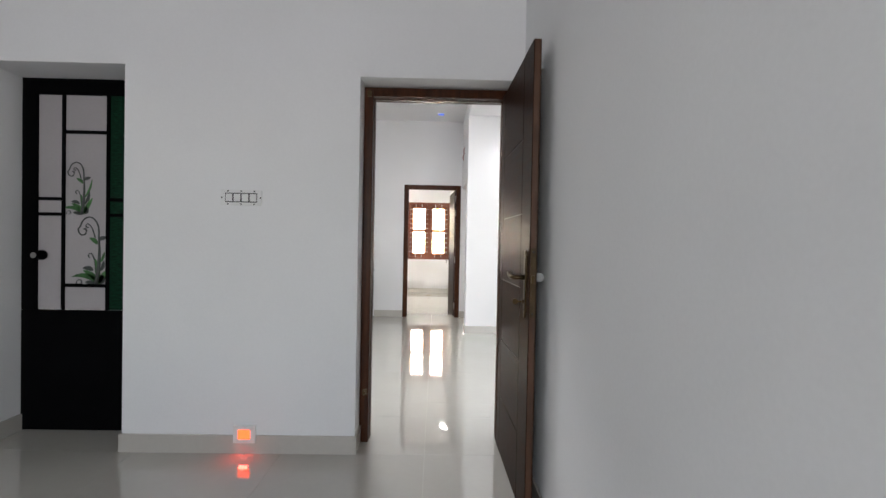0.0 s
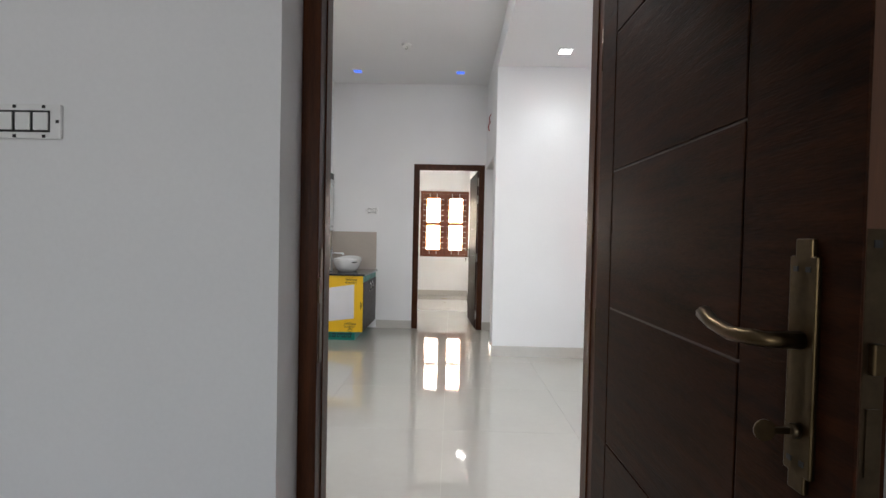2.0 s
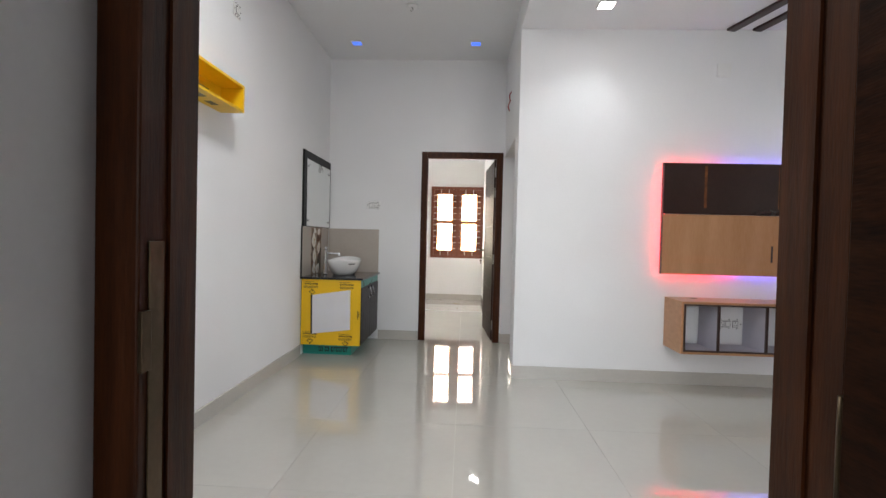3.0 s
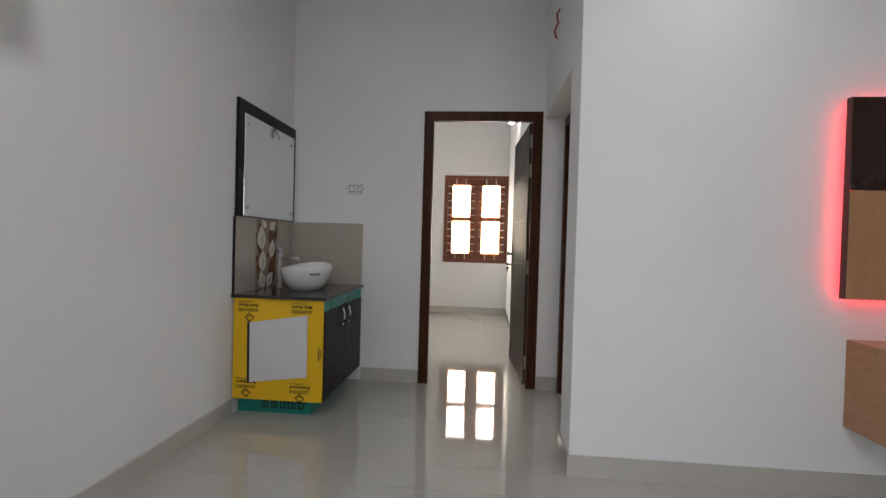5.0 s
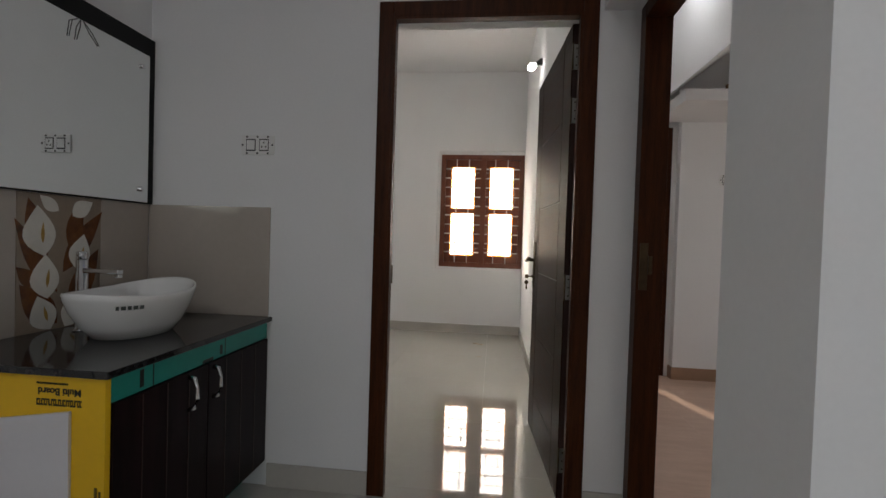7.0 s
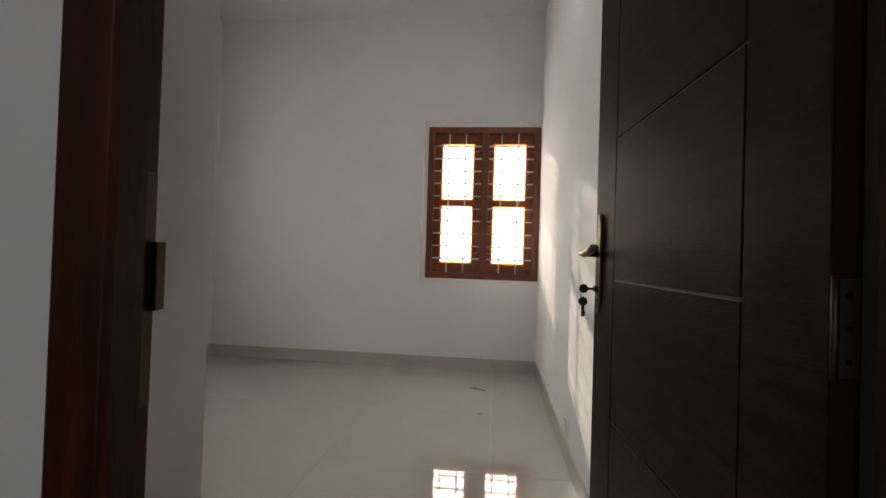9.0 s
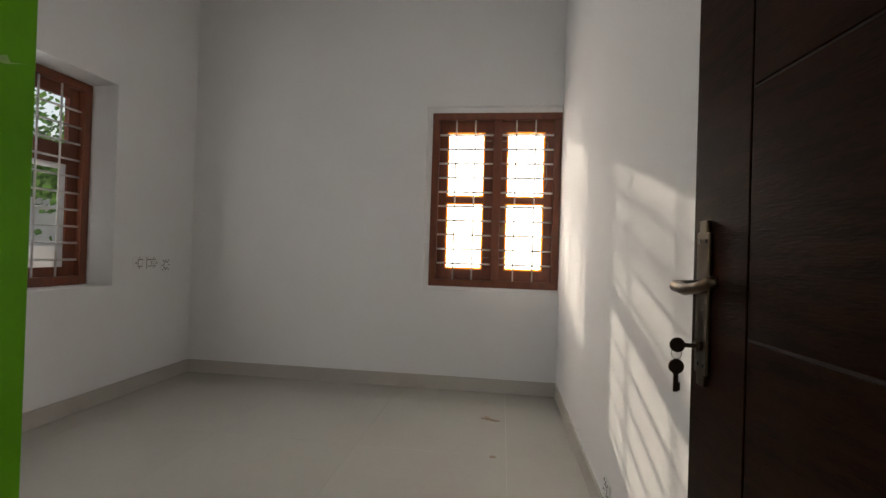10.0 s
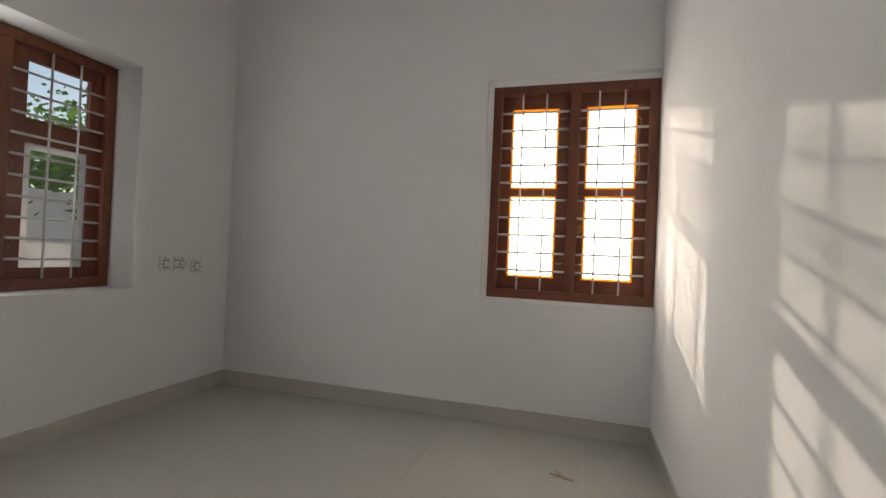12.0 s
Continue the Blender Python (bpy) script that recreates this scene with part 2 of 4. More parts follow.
def wall(name, axis, a, b, s0, s1, z0, z1, holes, label):
    """A wall between a and b on its thin axis, s0 to s1 along it, with holes (s0, s1, z0, z1)."""
    cuts = sorted({s0, s1, *(h[0] for h in holes), *(h[1] for h in holes)})
    bm = bmesh.new()
    for c0, c1 in zip(cuts, cuts[1:]):
        z = z0
        for h in sorted((h for h in holes if h[0] <= c0 and h[1] >= c1), key=lambda h: h[2]):
            if h[2] > z:
                box(bm, *((a, b, c0, c1) if axis == "x" else (c0, c1, a, b)), z, h[2])
            z = h[3]
        if z < z1:
            box(bm, *((a, b, c0, c1) if axis == "x" else (c0, c1, a, b)), z, z1)
    bmesh.ops.remove_doubles(bm, verts=bm.verts, dist=0.0001)
    return structure(name, bm, PAINT, label, "wall")


# ---- structure ----
H = 3.11
LOW = 2.865
W = "smooth white painted plaster wall"
wall("wall_start_room_north", "y", 2.06, 2.34, -3.85, 0.72, 0, H, [(-0.192, 0.68, 0, 2.10), (-2.27, -1.48, 0, 2.14)], W + " with two deep door openings")
wall("wall_start_room_east", "x", 0.72, 0.95, -3.3, 2.34, 0, H, [], W + " beside the open door")
wall("wall_start_room_west", "x", -3.85, -3.6, -3.3, 2.06, 0, H, [], W)
# Unseen opening, added for the start room's fill lamp.
wall("wall_start_room_south", "y", -3.3, -3.05, -3.6, 0.72, 0, H, [(-1.15, 0.35, 0.8, 2.2)], W + " with an added, unseen window opening")
wall("wall_washroom_back", "y", 2.62, 2.70, -2.6, -1.35, 0, H, [], W)
wall("wall_hall_west", "x", -1.58, -1.31, 2.34, 7.07, 0, H, [(3.15, 3.98, 0.757, 2.40)], W + " with a display niche")
structure("niche_back", boxes((-1.62, -1.58, 3.0, 4.1, 0.6, 2.5)), PAINT, "white back of the display niche", "wall")
# Unseen opening, added only to hold the hall's fill lamp.
wall("wall_hall_south", "y", 2.06, 2.34, 0.95, 4.2, 0, H, [(1.0, 2.0, 0, 2.1)], W + " with an added opening for a fill lamp")
wall("wall_hall_east", "x", 4.0, 4.2, 2.34, 5.52, 0, H, [], W)
wall("wall_television", "y", 5.52, 5.775, 0.65, 4.2, 0, H, [], W + " behind the lit television panel")
wall("wall_passage_east", "x", 0.65, 0.90, 5.775, 6.81, 0, H, [(5.775, 6.81, 0, 2.045)], W + " above the side doorway")
wall("wall_hall_north", "y", 6.81, 7.07, -1.31, 0.90, 0, H, [(-0.267, 0.63, 0, 2.10)], W + " with a bedroom doorway")
wall("wall_bedroom_south", "y", 6.95, 7.07, -2.6, -1.58, 0, H, [], W)
wall("wall_bedroom_east", "x", 0.573, 0.80, 7.07, 10.65, 0, H, [], W + " with patches of low sun")
wall("wall_bedroom_north", "y", 10.39, 10.60, -2.64, 0.573, 0, H, [(-0.456, 0.572, 0.758, 2.176)], W + " with a barred window")
wall("wall_bedroom_west", "x", -2.70, -2.41, 7.07, 10.39, 0, H, [(8.48, 9.62, 0.76, 2.09)], W + " with a deep barred window")
wall("wall_stair_room_north", "y", 8.92, 9.12, 1.76, 4.2, 0, H, [], W)
wall("wall_stair_room_door", "y", 9.0, 9.12, 0.80, 1.76, 0, H, [(0.86, 1.72, 0, 2.12)], W + " with a doorway")
# The hole is added for the stair room's fill lamp, out of view.
wall("wall_stair_room_east", "x", 4.0, 4.2, 5.775, 8.92, 0, H, [(7.0, 8.2, 0.9, 2.1)], W)
wall("wall_back_room_north", "y", 10.9, 11.1, 0.80, 4.2, 0, H, [(1.3, 2.3, 1.12, 1.86)], W)
wall("wall_back_room_east", "x", 4.0, 4.2, 9.12, 10.9, 0, H, [], W)
structure("ceiling", boxes((-3.9, 4.25, -3.35, 11.15, H, H + 0.15)), CEIL, "flat white painted ceiling slab", "ceiling")
structure("ceiling_dropped", boxes((0.65, 4.0, 2.34, 5.52, LOW, H)), CEIL, "white dropped ceiling before the television wall", "ceiling")
structure("stair_soffit", prism(bmesh.new(), ((1.50, 2.24), (2.6, 3.11), (1.45, 3.11)), "y", 7.3, 8.92), CEIL, "white sloping underside of a stair", "ceiling")
structure("loft_slab", boxes((1.55, 4.0, 8.32, 8.92, 2.145, 2.225)), PAINT, "white concrete loft slab over the stair room", "loft")
structure("ground", boxes((-400, 400, -400, 400, -0.5, -0.06)), GROUND, "dry earth ground around the house", "ground")

# skirting
def skirt(name, bm, mat=SKIRT):
    return structure(name, bm, mat, "beige tile skirting along the wall" if mat is SKIRT else "brown tile skirting along the wall", "skirting")


k, s = 0.011, 0.1
skirt("baseboard_start_room_north", boxes((-1.491, -0.181, 2.06 - k, 2.06, 0, s), (-0.192, -0.181, 2.06, 2.21, 0, s), (-1.491, -1.48, 2.06, 2.325, 0, s), (-2.27, -2.259, 2.06, 2.325, 0, s), (-3.6, -2.259, 2.06 - k, 2.06, 0, s)))
skirt("baseboard_start_room_east", boxes((0.72 - k, 0.72, -3.05, 2.06, 0, s)))
skirt("baseboard_hall_west", boxes((-1.31, -1.31 + k, 2.34, 5.97, 0, s)))
skirt("baseboard_hall_north", boxes((-0.72, -0.268, 6.81 - k, 6.81, 0, s), (0.632, 0.79, 6.81 - k, 6.81, 0, s)))
skirt("baseboard_television_wall", boxes((0.65 - k, 4.0, 5.52 - k, 5.52, 0, s), (0.65 - k, 0.65, 5.52, 5.775, 0, s)))
skirt("baseboard_bedroom_north", boxes((-2.41, 0.573, 10.39 - k, 10.39, 0, s)))
skirt("baseboard_bedroom_east", boxes((0.573 - k, 0.573, 7.07, 10.39 - k, 0, s)))
skirt("baseboard_bedroom_west", boxes((-2.41, -2.41 + k, 7.07, 10.39 - k, 0, s)))
skirt("baseboard_stair_room", boxes((1.76 - k, 4.0, 8.92 - k, 8.92, 0, s), (1.76 - k, 1.76, 8.92, 9.0, 0, s), (0.8, 4.0, 10.89, 10.9, 0, s)), PINKSKIRT)


# ---- doors ----
def door_frame(name, x0, x1, y0, y1, top, label, w=0.062, stop=0.012, stop_y=None):
    """A door frame in a wall that runs along x."""
    f = thing(name, label, "door frame", kind="structure")
    part("frame_left", boxes((x0, x0 + w, y0, y1, 0, top), bevel=0.003), FRAMEWOOD, f)
    part("frame_right", boxes((x1 - w, x1, y0, y1, 0, top), bevel=0.003), FRAMEWOOD, f)
    part("frame_head", boxes((x0 + w, x1 - w, y0, y1, top - w, top), bevel=0.003), FRAMEWOOD, f)
    ya, yb = stop_y
    part("door_stop", boxes((x0 + w, x0 + w + stop, ya, yb, 0, top - w), (x1 - w - stop, x1 - w, ya, yb, 0, top - w), (x0 + w + stop, x1 - w - stop, ya, yb, top - w - stop, top - w)), FRAMEWOOD, f)
    return f


f1 = door_frame("door_frame_1", -0.192, 0.68, 2.21, 2.315, 2.095, "brown polished wooden door frame set deep in the wall", w=0.052, stop=0.004, stop_y=(2.26, 2.315))
for z in (0.30, 2.055):
    part("bolt_keeper", boxes((-0.174, -0.150, 2.202, 2.21, z - 0.018, z + 0.018), (-0.167, -0.157, 2.192, 2.202, z - 0.01, z + 0.01), bevel=0.001), BRASS, f1, "small dull bolt keeper")
part("strike_plate", boxes((-0.140, -0.1375, 2.226, 2.252, 0.80, 1.12), (-0.1405, -0.135, 2.2105, 2.227, 0.97, 1.04), bevel=0.0008), DARKBRASS, f1, "brass strike plate")
f2 = door_frame("door_frame_2", -0.268, 0.632, 6.80, 6.872, 2.10, "brown polished wooden bedroom door frame", stop_y=(6.80, 6.84))
part("strike_plate", boxes((-0.206, -0.2035, 6.846, 6.868, 0.80, 1.07), (-0.207, -0.196, 6.862, 6.876, 0.91, 0.99), bevel=0.0008), DARKBRASS, f2, "brass strike plate")
f3 = thing("door_frame_3", "brown polished wooden side door frame", "door frame", kind="structure")
part("frame_left", boxes((0.79, 0.89, 6.735, 6.798, 0, 2.04), bevel=0.003), FRAMEWOOD, f3)
part("frame_right", boxes((0.79, 0.89, 5.777, 5.83, 0, 2.04), bevel=0.003), FRAMEWOOD, f3)
part("frame_head", boxes((0.79, 0.89, 5.83, 6.735, 1.98, 2.04), bevel=0.003), FRAMEWOOD, f3)
part("strike_plate", boxes((0.80, 0.83, 6.73, 6.735, 0.94, 1.12), (0.83, 0.845, 6.726, 6.735, 1.0, 1.07), bevel=0.001), DARKBRASS, f3, "brass strike plate")
f4 = door_frame("door_frame_4", 0.86, 1.72, 9.0, 9.1, 2.12, "red-brown wooden door frame beyond the stair room", stop_y=(9.05, 9.1))
part("threshold", boxes((0.922, 1.658, 9.0, 9.1, 0, 0.03)), FRAMEWOOD, f4)


def door_leaf(name, label, hinge, free, f, width, top, thick, plate_z, wrapped, stile, hang, rows):
    """A flush leaf of raised boards; its shown face lies at local y = 0, with its normal along f * y."""
    d = Vector(free) - Vector(hinge)
    leaf = thing(name, label, "door", pose(*hinge, 0.006, 0, 0, math.degrees(math.atan2(d.y, d.x))), kind="structure")
    def bx(x0, x1, out0, out1, z0, z1, bevel=0.0):
        return boxes((x0, x1, f * out0, f * out1, z0, z1), bevel=bevel)
    part("core", bx(0.003, width - 0.003, -thick + 0.003, -0.003, 0, top), DARKTRIM, leaf)
    part("edge_lipping", bx(width - 0.0028, width - 0.001, -thick + 0.001, -0.001, 0, top), EDGEWOOD, leaf, "brown lipped door edge")
    lock = width - stile
    rows = [0.0, *rows, top]
    for a, b in ((-0.004, 0.0), (-thick, -thick + 0.004)):
        part("stile_board", bx(lock + 0.0025, width, a, b, 0, top, 0.0012), DOORWOOD, leaf)
        part("stile_board", bx(0.0, hang - 0.005, a, b, 0, top, 0.0012), DOORWOOD, leaf)
        for z0, z1 in zip(rows, rows[1:]):
            part("panel_board", bx(hang, lock - 0.0025, a, b, z0 + 0.0025, z1 - 0.0025, 0.0012), DOORWOOD, leaf)
    c, (p0, p1) = width - (0.066 if wrapped else 0.045), plate_z
    zl, zk = p0 + (p1 - p0) * 0.60, p0 + (p1 - p0) * 0.24
    # Door 2's handle is brass in shade; its shade is put into dark bronze.
    h = part("handle_plate", boxes((c - 0.02, c + 0.02, 0, f * 0.007, p0 + 0.02, p1 - 0.02), (c - 0.012, c + 0.012, 0, f * 0.007, p0, p1), bevel=0.002), BRASS if wrapped else DARKBRASS, leaf, "aged brass lever plate")
    for dz in (0.035, -0.035):
        z = (p1 if dz < 0 else p0) + dz
        part("screw", boxes((c - 0.012, c - 0.006, f * 0.007, f * 0.0085, z - 0.003, z + 0.003), (c + 0.006, c + 0.012, f * 0.007, f * 0.0085, z - 0.003, z + 0.003)), LINE, h)
    part("lever", tubed([(c, f * 0.006, zl), (c, f * 0.045, zl), (c - 0.012, f * 0.054, zl), (c - 0.05, f * 0.056, zl - 0.003), (c - 0.09, f * 0.055, zl + 0.003), (c - 0.115, f * 0.052, zl + 0.012), (c - 0.125, f * 0.046, zl + 0.014)], [0.011, 0.009, 0.010, 0.0095, 0.009, 0.011, 0.006], 10), BRASS if wrapped else DARKBRASS, h, "curved brass lever")
    part("keyhole_cylinder", tubed([(c, f * 0.005, zk), (c, f * 0.016, zk)], 0.0085, 10), DARKBRASS, h)
    part("key", tube(boxes((c - 0.002, c + 0.002, f * 0.014, f * 0.034, zk - 0.0035, zk + 0.0035)), [(c - 0.0015, f * 0.044, zk), (c + 0.0015, f * 0.044, zk)], 0.0125, 14), BRASS if wrapped else DARKBRASS, h, "key in the lock")
    if not wrapped:
        bm = bmesh.new()
        tube(bm, [(c, f * 0.045 + 0.009 * math.cos(a), zk - 0.014 + 0.01 * math.sin(a)) for a in (i * 0.7 for i in range(10))], 0.0008, 5)
        part("key_ring", bm, STEEL, h)
        part("hanging_key", tube(boxes((c - 0.0015, c + 0.0015, f * 0.0415, f * 0.0490, zk - 0.078, zk - 0.046), (c - 0.0015, c + 0.0015, f * 0.0385, f * 0.0415, zk - 0.076, zk - 0.062)), [(c - 0.0017, f * 0.045, zk - 0.036), (c + 0.0017, f * 0.045, zk - 0.036)], 0.0125, 14), DARKBRASS, h, "second key hanging from the ring")
    bl = part("lock_face", boxes((width - 0.003, width - 0.0005, -f * (thick / 2 - 0.011), -f * (thick / 2 + 0.011), p0 + 0.01, p1 + 0.01)), DARKBRASS, leaf, "dull brass mortise lock face")
    part("latch", boxes((width - 0.001, width + 0.008, -f * (thick / 2 - 0.007), -f * (thick / 2 + 0.007), zl - 0.02, zl + 0.012), bevel=0.002), BRASS, bl)
    part("bolt_slot", boxes((width - 0.001, width + 0.0012, -f * (thick / 2 - 0.006), -f * (thick / 2 + 0.006), zk - 0.02, zk + 0.05)), DARKBRASS, bl)
    for z in (p0 + 0.025, p1 - 0.005):
        part("screw", boxes((width - 0.001, width + 0.0006, -f * (thick / 2 - 0.004), -f * (thick / 2 + 0.004), z - 0.004, z + 0.004)), LINE, bl)
    g = -f
    t = thick
    part("back_plate", boxes((c - 0.02, c + 0.02, g * t, g * (t + 0.007), p0, p1), bevel=0.002), BRASS, leaf)
    part("back_lever", tubed([(c, g * t, zl), (c, g * (t + 0.012), zl), (c - 0.02, g * (t + 0.018), zl), (c - 0.1, g * (t + 0.018), zl)] if not wrapped else [(c, g * t, zl), (c, g * (t + 0.012), zl), (c, g * (t + 0.03), zl), (c, g * (t + 0.042), zl), (c, g * (t + 0.047), zl)], 0.009 if not wrapped else [0.012, 0.02, 0.021, 0.016, 0.006], 10), BRASS if not wrapped else FILM, leaf, "" if not wrapped else "handle wrapped in white plastic")
    if wrapped:
        part("tower_bolt", boxes((c + 0.01, c + 0.03, g * t, g * (t + 0.012), 1.93, 1.945), (c + 0.015, c + 0.022, g * (t + 0.012), g * (t + 0.02), 1.935, 1.94), bevel=0.001), STEEL, leaf)
    for z in (0.17, 0.915, 1.665, 1.89):
        hg = part("hinge", boxes((-0.0022, 0.003, -f * 0.004, -f * (t - 0.004), z - 0.052, z + 0.052)), STEEL if not wrapped else DARKBRASS, leaf, "steel butt hinge")
        part("knuckle", tubed([(-0.004, -f * 0.003, z - 0.055), (-0.004, -f * 0.003, z + 0.055)], 0.004, 8), DARKBRASS, hg, "dark hinge knuckle")
        for dz in (-0.035, 0.0, 0.035):
            part("screw", tubed([(-0.0015, -f * (t * 0.55), z + dz), (-0.0032, -f * (t * 0.55), z + dz)], 0.0035, 8), DARKBRASS, hg)
    return leaf


door_leaf("door_1", "dark walnut door standing open with aged brass lever", (0.622, 2.205), (0.636, 1.42), -1, 0.785, 2.045, 0.032, (0.867, 1.158), True, 0.185, 0.1, (0.315, 0.645, 0.985, 1.325, 1.665))
door_leaf("door_2", "dark walnut bedroom door standing open with keys hanging", (0.543, 6.895), (0.486, 7.72), 1, 0.85, 2.03, 0.034, (0.833, 1.108), False, 0.16, 0.155, (0.21, 0.57, 0.93, 1.29, 1.65))


# washroom door
def washroom_door():
    d = thing("door_3", "closed black washroom door with frosted panels and printed vine", "door", kind="structure")
    y0, y1 = 2.325, 2.36
    # Unseen surround behind the wall, added to block light leaking round the door.
    part("leak_frame", boxes((-2.40, -2.272, 2.341, 2.37, 0, 2.25), (-1.478, -1.36, 2.341, 2.37, 0, 2.25), (-2.272, -1.478, 2.341, 2.37, 2.142, 2.25)), BLACKFRAME, d)
    part("bottom_panel", boxes((-2.27, -1.48, y0, y1, 0.004, 0.735), bevel=0.002), BLACKFRAME, d)
    part("frame_left", boxes((-2.27, -2.18, y0, y1, 0.737, 2.14), bevel=0.002), BLACKFRAME, d)
    part("frame_right", boxes((-1.60, -1.48, y0, y1, 0.737, 2.14), bevel=0.002), BLACKFRAME, d)
    part("frame_head", boxes((-2.178, -1.602, y0, y1, 2.045, 2.14), bevel=0.002), BLACKFRAME, d)
    part("frosted_panel", boxes((-2.178, -1.768, y0 + 0.012, y1 - 0.01, 0.74, 2.043)), FROST, d, "frosted lilac-grey panel")
    part("green_strip", boxes((-1.748, -1.602, y0 + 0.010, y1 - 0.01, 0.74, 2.043)), GREENPRINT, d, "green marbled printed strip")
    for r in ((-2.035, -2.016, 0.74, 2.043), (-1.768, -1.748, 0.74, 2.043)):
        part("upright_bar", boxes((r[0], r[1], y0 + 0.002, y1 - 0.005, r[2], r[3]), bevel=0.001), BLACKFRAME, d)
    for x0, x1, z in ((-2.016, -1.768, 1.82), (-2.016, -1.768, 0.888), (-2.178, -2.035, 1.413), (-2.178, -2.035, 1.32), (-1.748, -1.602, 1.413), (-1.748, -1.602, 1.32)):
        part("cross_bar", boxes((x0, x1, y0 + 0.003, y1 - 0.005, z - 0.01, z + 0.01)), BLACKFRAME, d)
    k = part("knob", tubed([(-2.15, y0 + 0.01, 1.07), (-2.15, y0 - 0.01, 1.07), (-2.15, y0 - 0.035, 1.07), (-2.15, y0 - 0.055, 1.07)], [0.03, 0.03, 0.018, 0.026], 16), BLACKFRAME, d, "round black door knob")
    part("knob_ring", tubed([(-2.15, y0 - 0.055, 1.07), (-2.15, y0 - 0.058, 1.07)], 0.017, 16), STEEL, k)
    yp = y0 + 0.0105

    def curl(points, r):
        return tubed([(x, yp, z) for x, z in points], r, 5)

    def blade(x, z, ang, ln, wd, bend=0.3):
        bm, pts, back = bmesh.new(), [], []
        for i in range(8):
            t = i / 7
            a = ang + bend * t
            cx, cz = x + ln * t * math.cos(a), z + ln * t * math.sin(a)
            w = wd * math.sin(math.pi * min(1, t * 0.95 + 0.05)) ** 0.8
            pts.append((cx - w * math.sin(a), cz + w * math.cos(a)))
            back.append((cx + w * math.sin(a), cz - w * math.cos(a)))
        return prism(bm, pts + back[::-1], "y", yp - 0.0015, yp + 0.002)

    for base_x, base_z, k in ((-1.912, 1.325, 1.0), (-1.820, 0.900, 1.3)):
        def at(u, z):
            return (min(base_x + k * u, -1.771), base_z + k * z)
        stem = [at(0.012 * math.sin(2.4 * q) - 0.004, 0.225 * q) for q in (i / 8 for i in range(9))]
        hook = [at(-0.040 + 0.045 * math.cos(w), 0.245 + 0.068 * math.sin(w)) for w in (i * 0.4 for i in range(8))]
        roll_in = [at(-0.066 + (0.026 - 0.0026 * i) * math.cos(3.0 + 0.62 * i), 0.250 + (0.032 - 0.0034 * i) * math.sin(3.0 + 0.62 * i)) for i in range(9)]
        part("vine_stem", curl(stem + hook + roll_in, [0.011 * k - 0.0010 * i * k if i < 8 else 0.0034 * k for i in range(len(stem) + len(hook) + len(roll_in))]), STEMINK, d, "dark printed vine stem")
        part("vine_curl", curl([at(-0.012 - 0.005 * i, 0.215 + 0.020 * i - 0.0016 * i * i) for i in range(7)] + [at(-0.047 + 0.009 * math.cos(0.8 * i + 1.4), 0.272 + 0.009 * math.sin(0.8 * i + 1.4)) for i in range(6)], 0.0026 * k), STEMINK, d)
        part("vine_curl", curl([at(-0.008, 0.06), at(-0.014, 0.11), at(-0.024, 0.135)] + [at(-0.034 + 0.010 * math.cos(0.8 * i + 0.6), 0.132 + 0.010 * math.sin(0.8 * i + 0.6)) for i in range(6)], 0.0026 * k), STEMINK, d)
        part("vine_curl", curl([at(-0.082 + (0.017 - 0.0014 * i) * math.cos(3.6 - 0.62 * i), 0.004 + (0.019 - 0.0016 * i) * math.sin(3.6 - 0.62 * i)) for i in range(10)], 0.0026 * k), STEMINK, d)
        for u, z, ang, ln, wd, bend, mat in ((0.0, 0.0, 2.15, 0.125, 0.013, 0.75, LEAFINK), (0.0, 0.005, 1.95, 0.09, 0.012, 0.5, LEAFINK), (0.004, 0.0, 1.6, 0.12, 0.011, 0.1, LEAFINK), (0.008, 0.0, 1.2, 0.11, 0.011, -0.1, LEAFINK), (0.01, 0.0, 0.75, 0.05, 0.014, 0.6, STEMINK),
                                            (0.0, -0.004, 2.75, 0.06, 0.011, 0.2, STEMINK), (-0.022, 0.06, 2.3, 0.05, 0.011, 0.6, STEMINK), (0.012, 0.06, 0.9, 0.085, 0.008, 0.35, STEMINK), (0.012, 0.10, 0.95, 0.12, 0.0055, 0.25, LEAFINK), (-0.002, 0.185, 2.0, 0.048, 0.010, 0.45, LEAFINK), (0.008, 0.205, 0.75, 0.042, 0.010, -0.3, STEMINK)):
            x, zz = at(u, z)
            part("vine_leaf", blade(x, zz, ang, min(k * ln, (-1.771 - x) / max(0.05, math.cos(ang + 0.5 * bend))) if ang < 1.5 else k * ln, k * wd, bend), mat, d)


washroom_door()


# ---- windows ----
def grille(parent, at, bars_h, bars_v):
    """Flat white bars on a plane; at(u, z, depth) gives a place."""
    for u0, u1, z in bars_h:
        part("bar", tubed([at(u0, z, 0), at(u1, z, 0)], 0.0075, 6), BARWHITE, parent)
    for u, z0, z1 in bars_v:
        part("upright_bar", tubed([at(u, z0, 0.009), at(u, z1, 0.011)], 0.0065, 6), BARWHITE, parent)


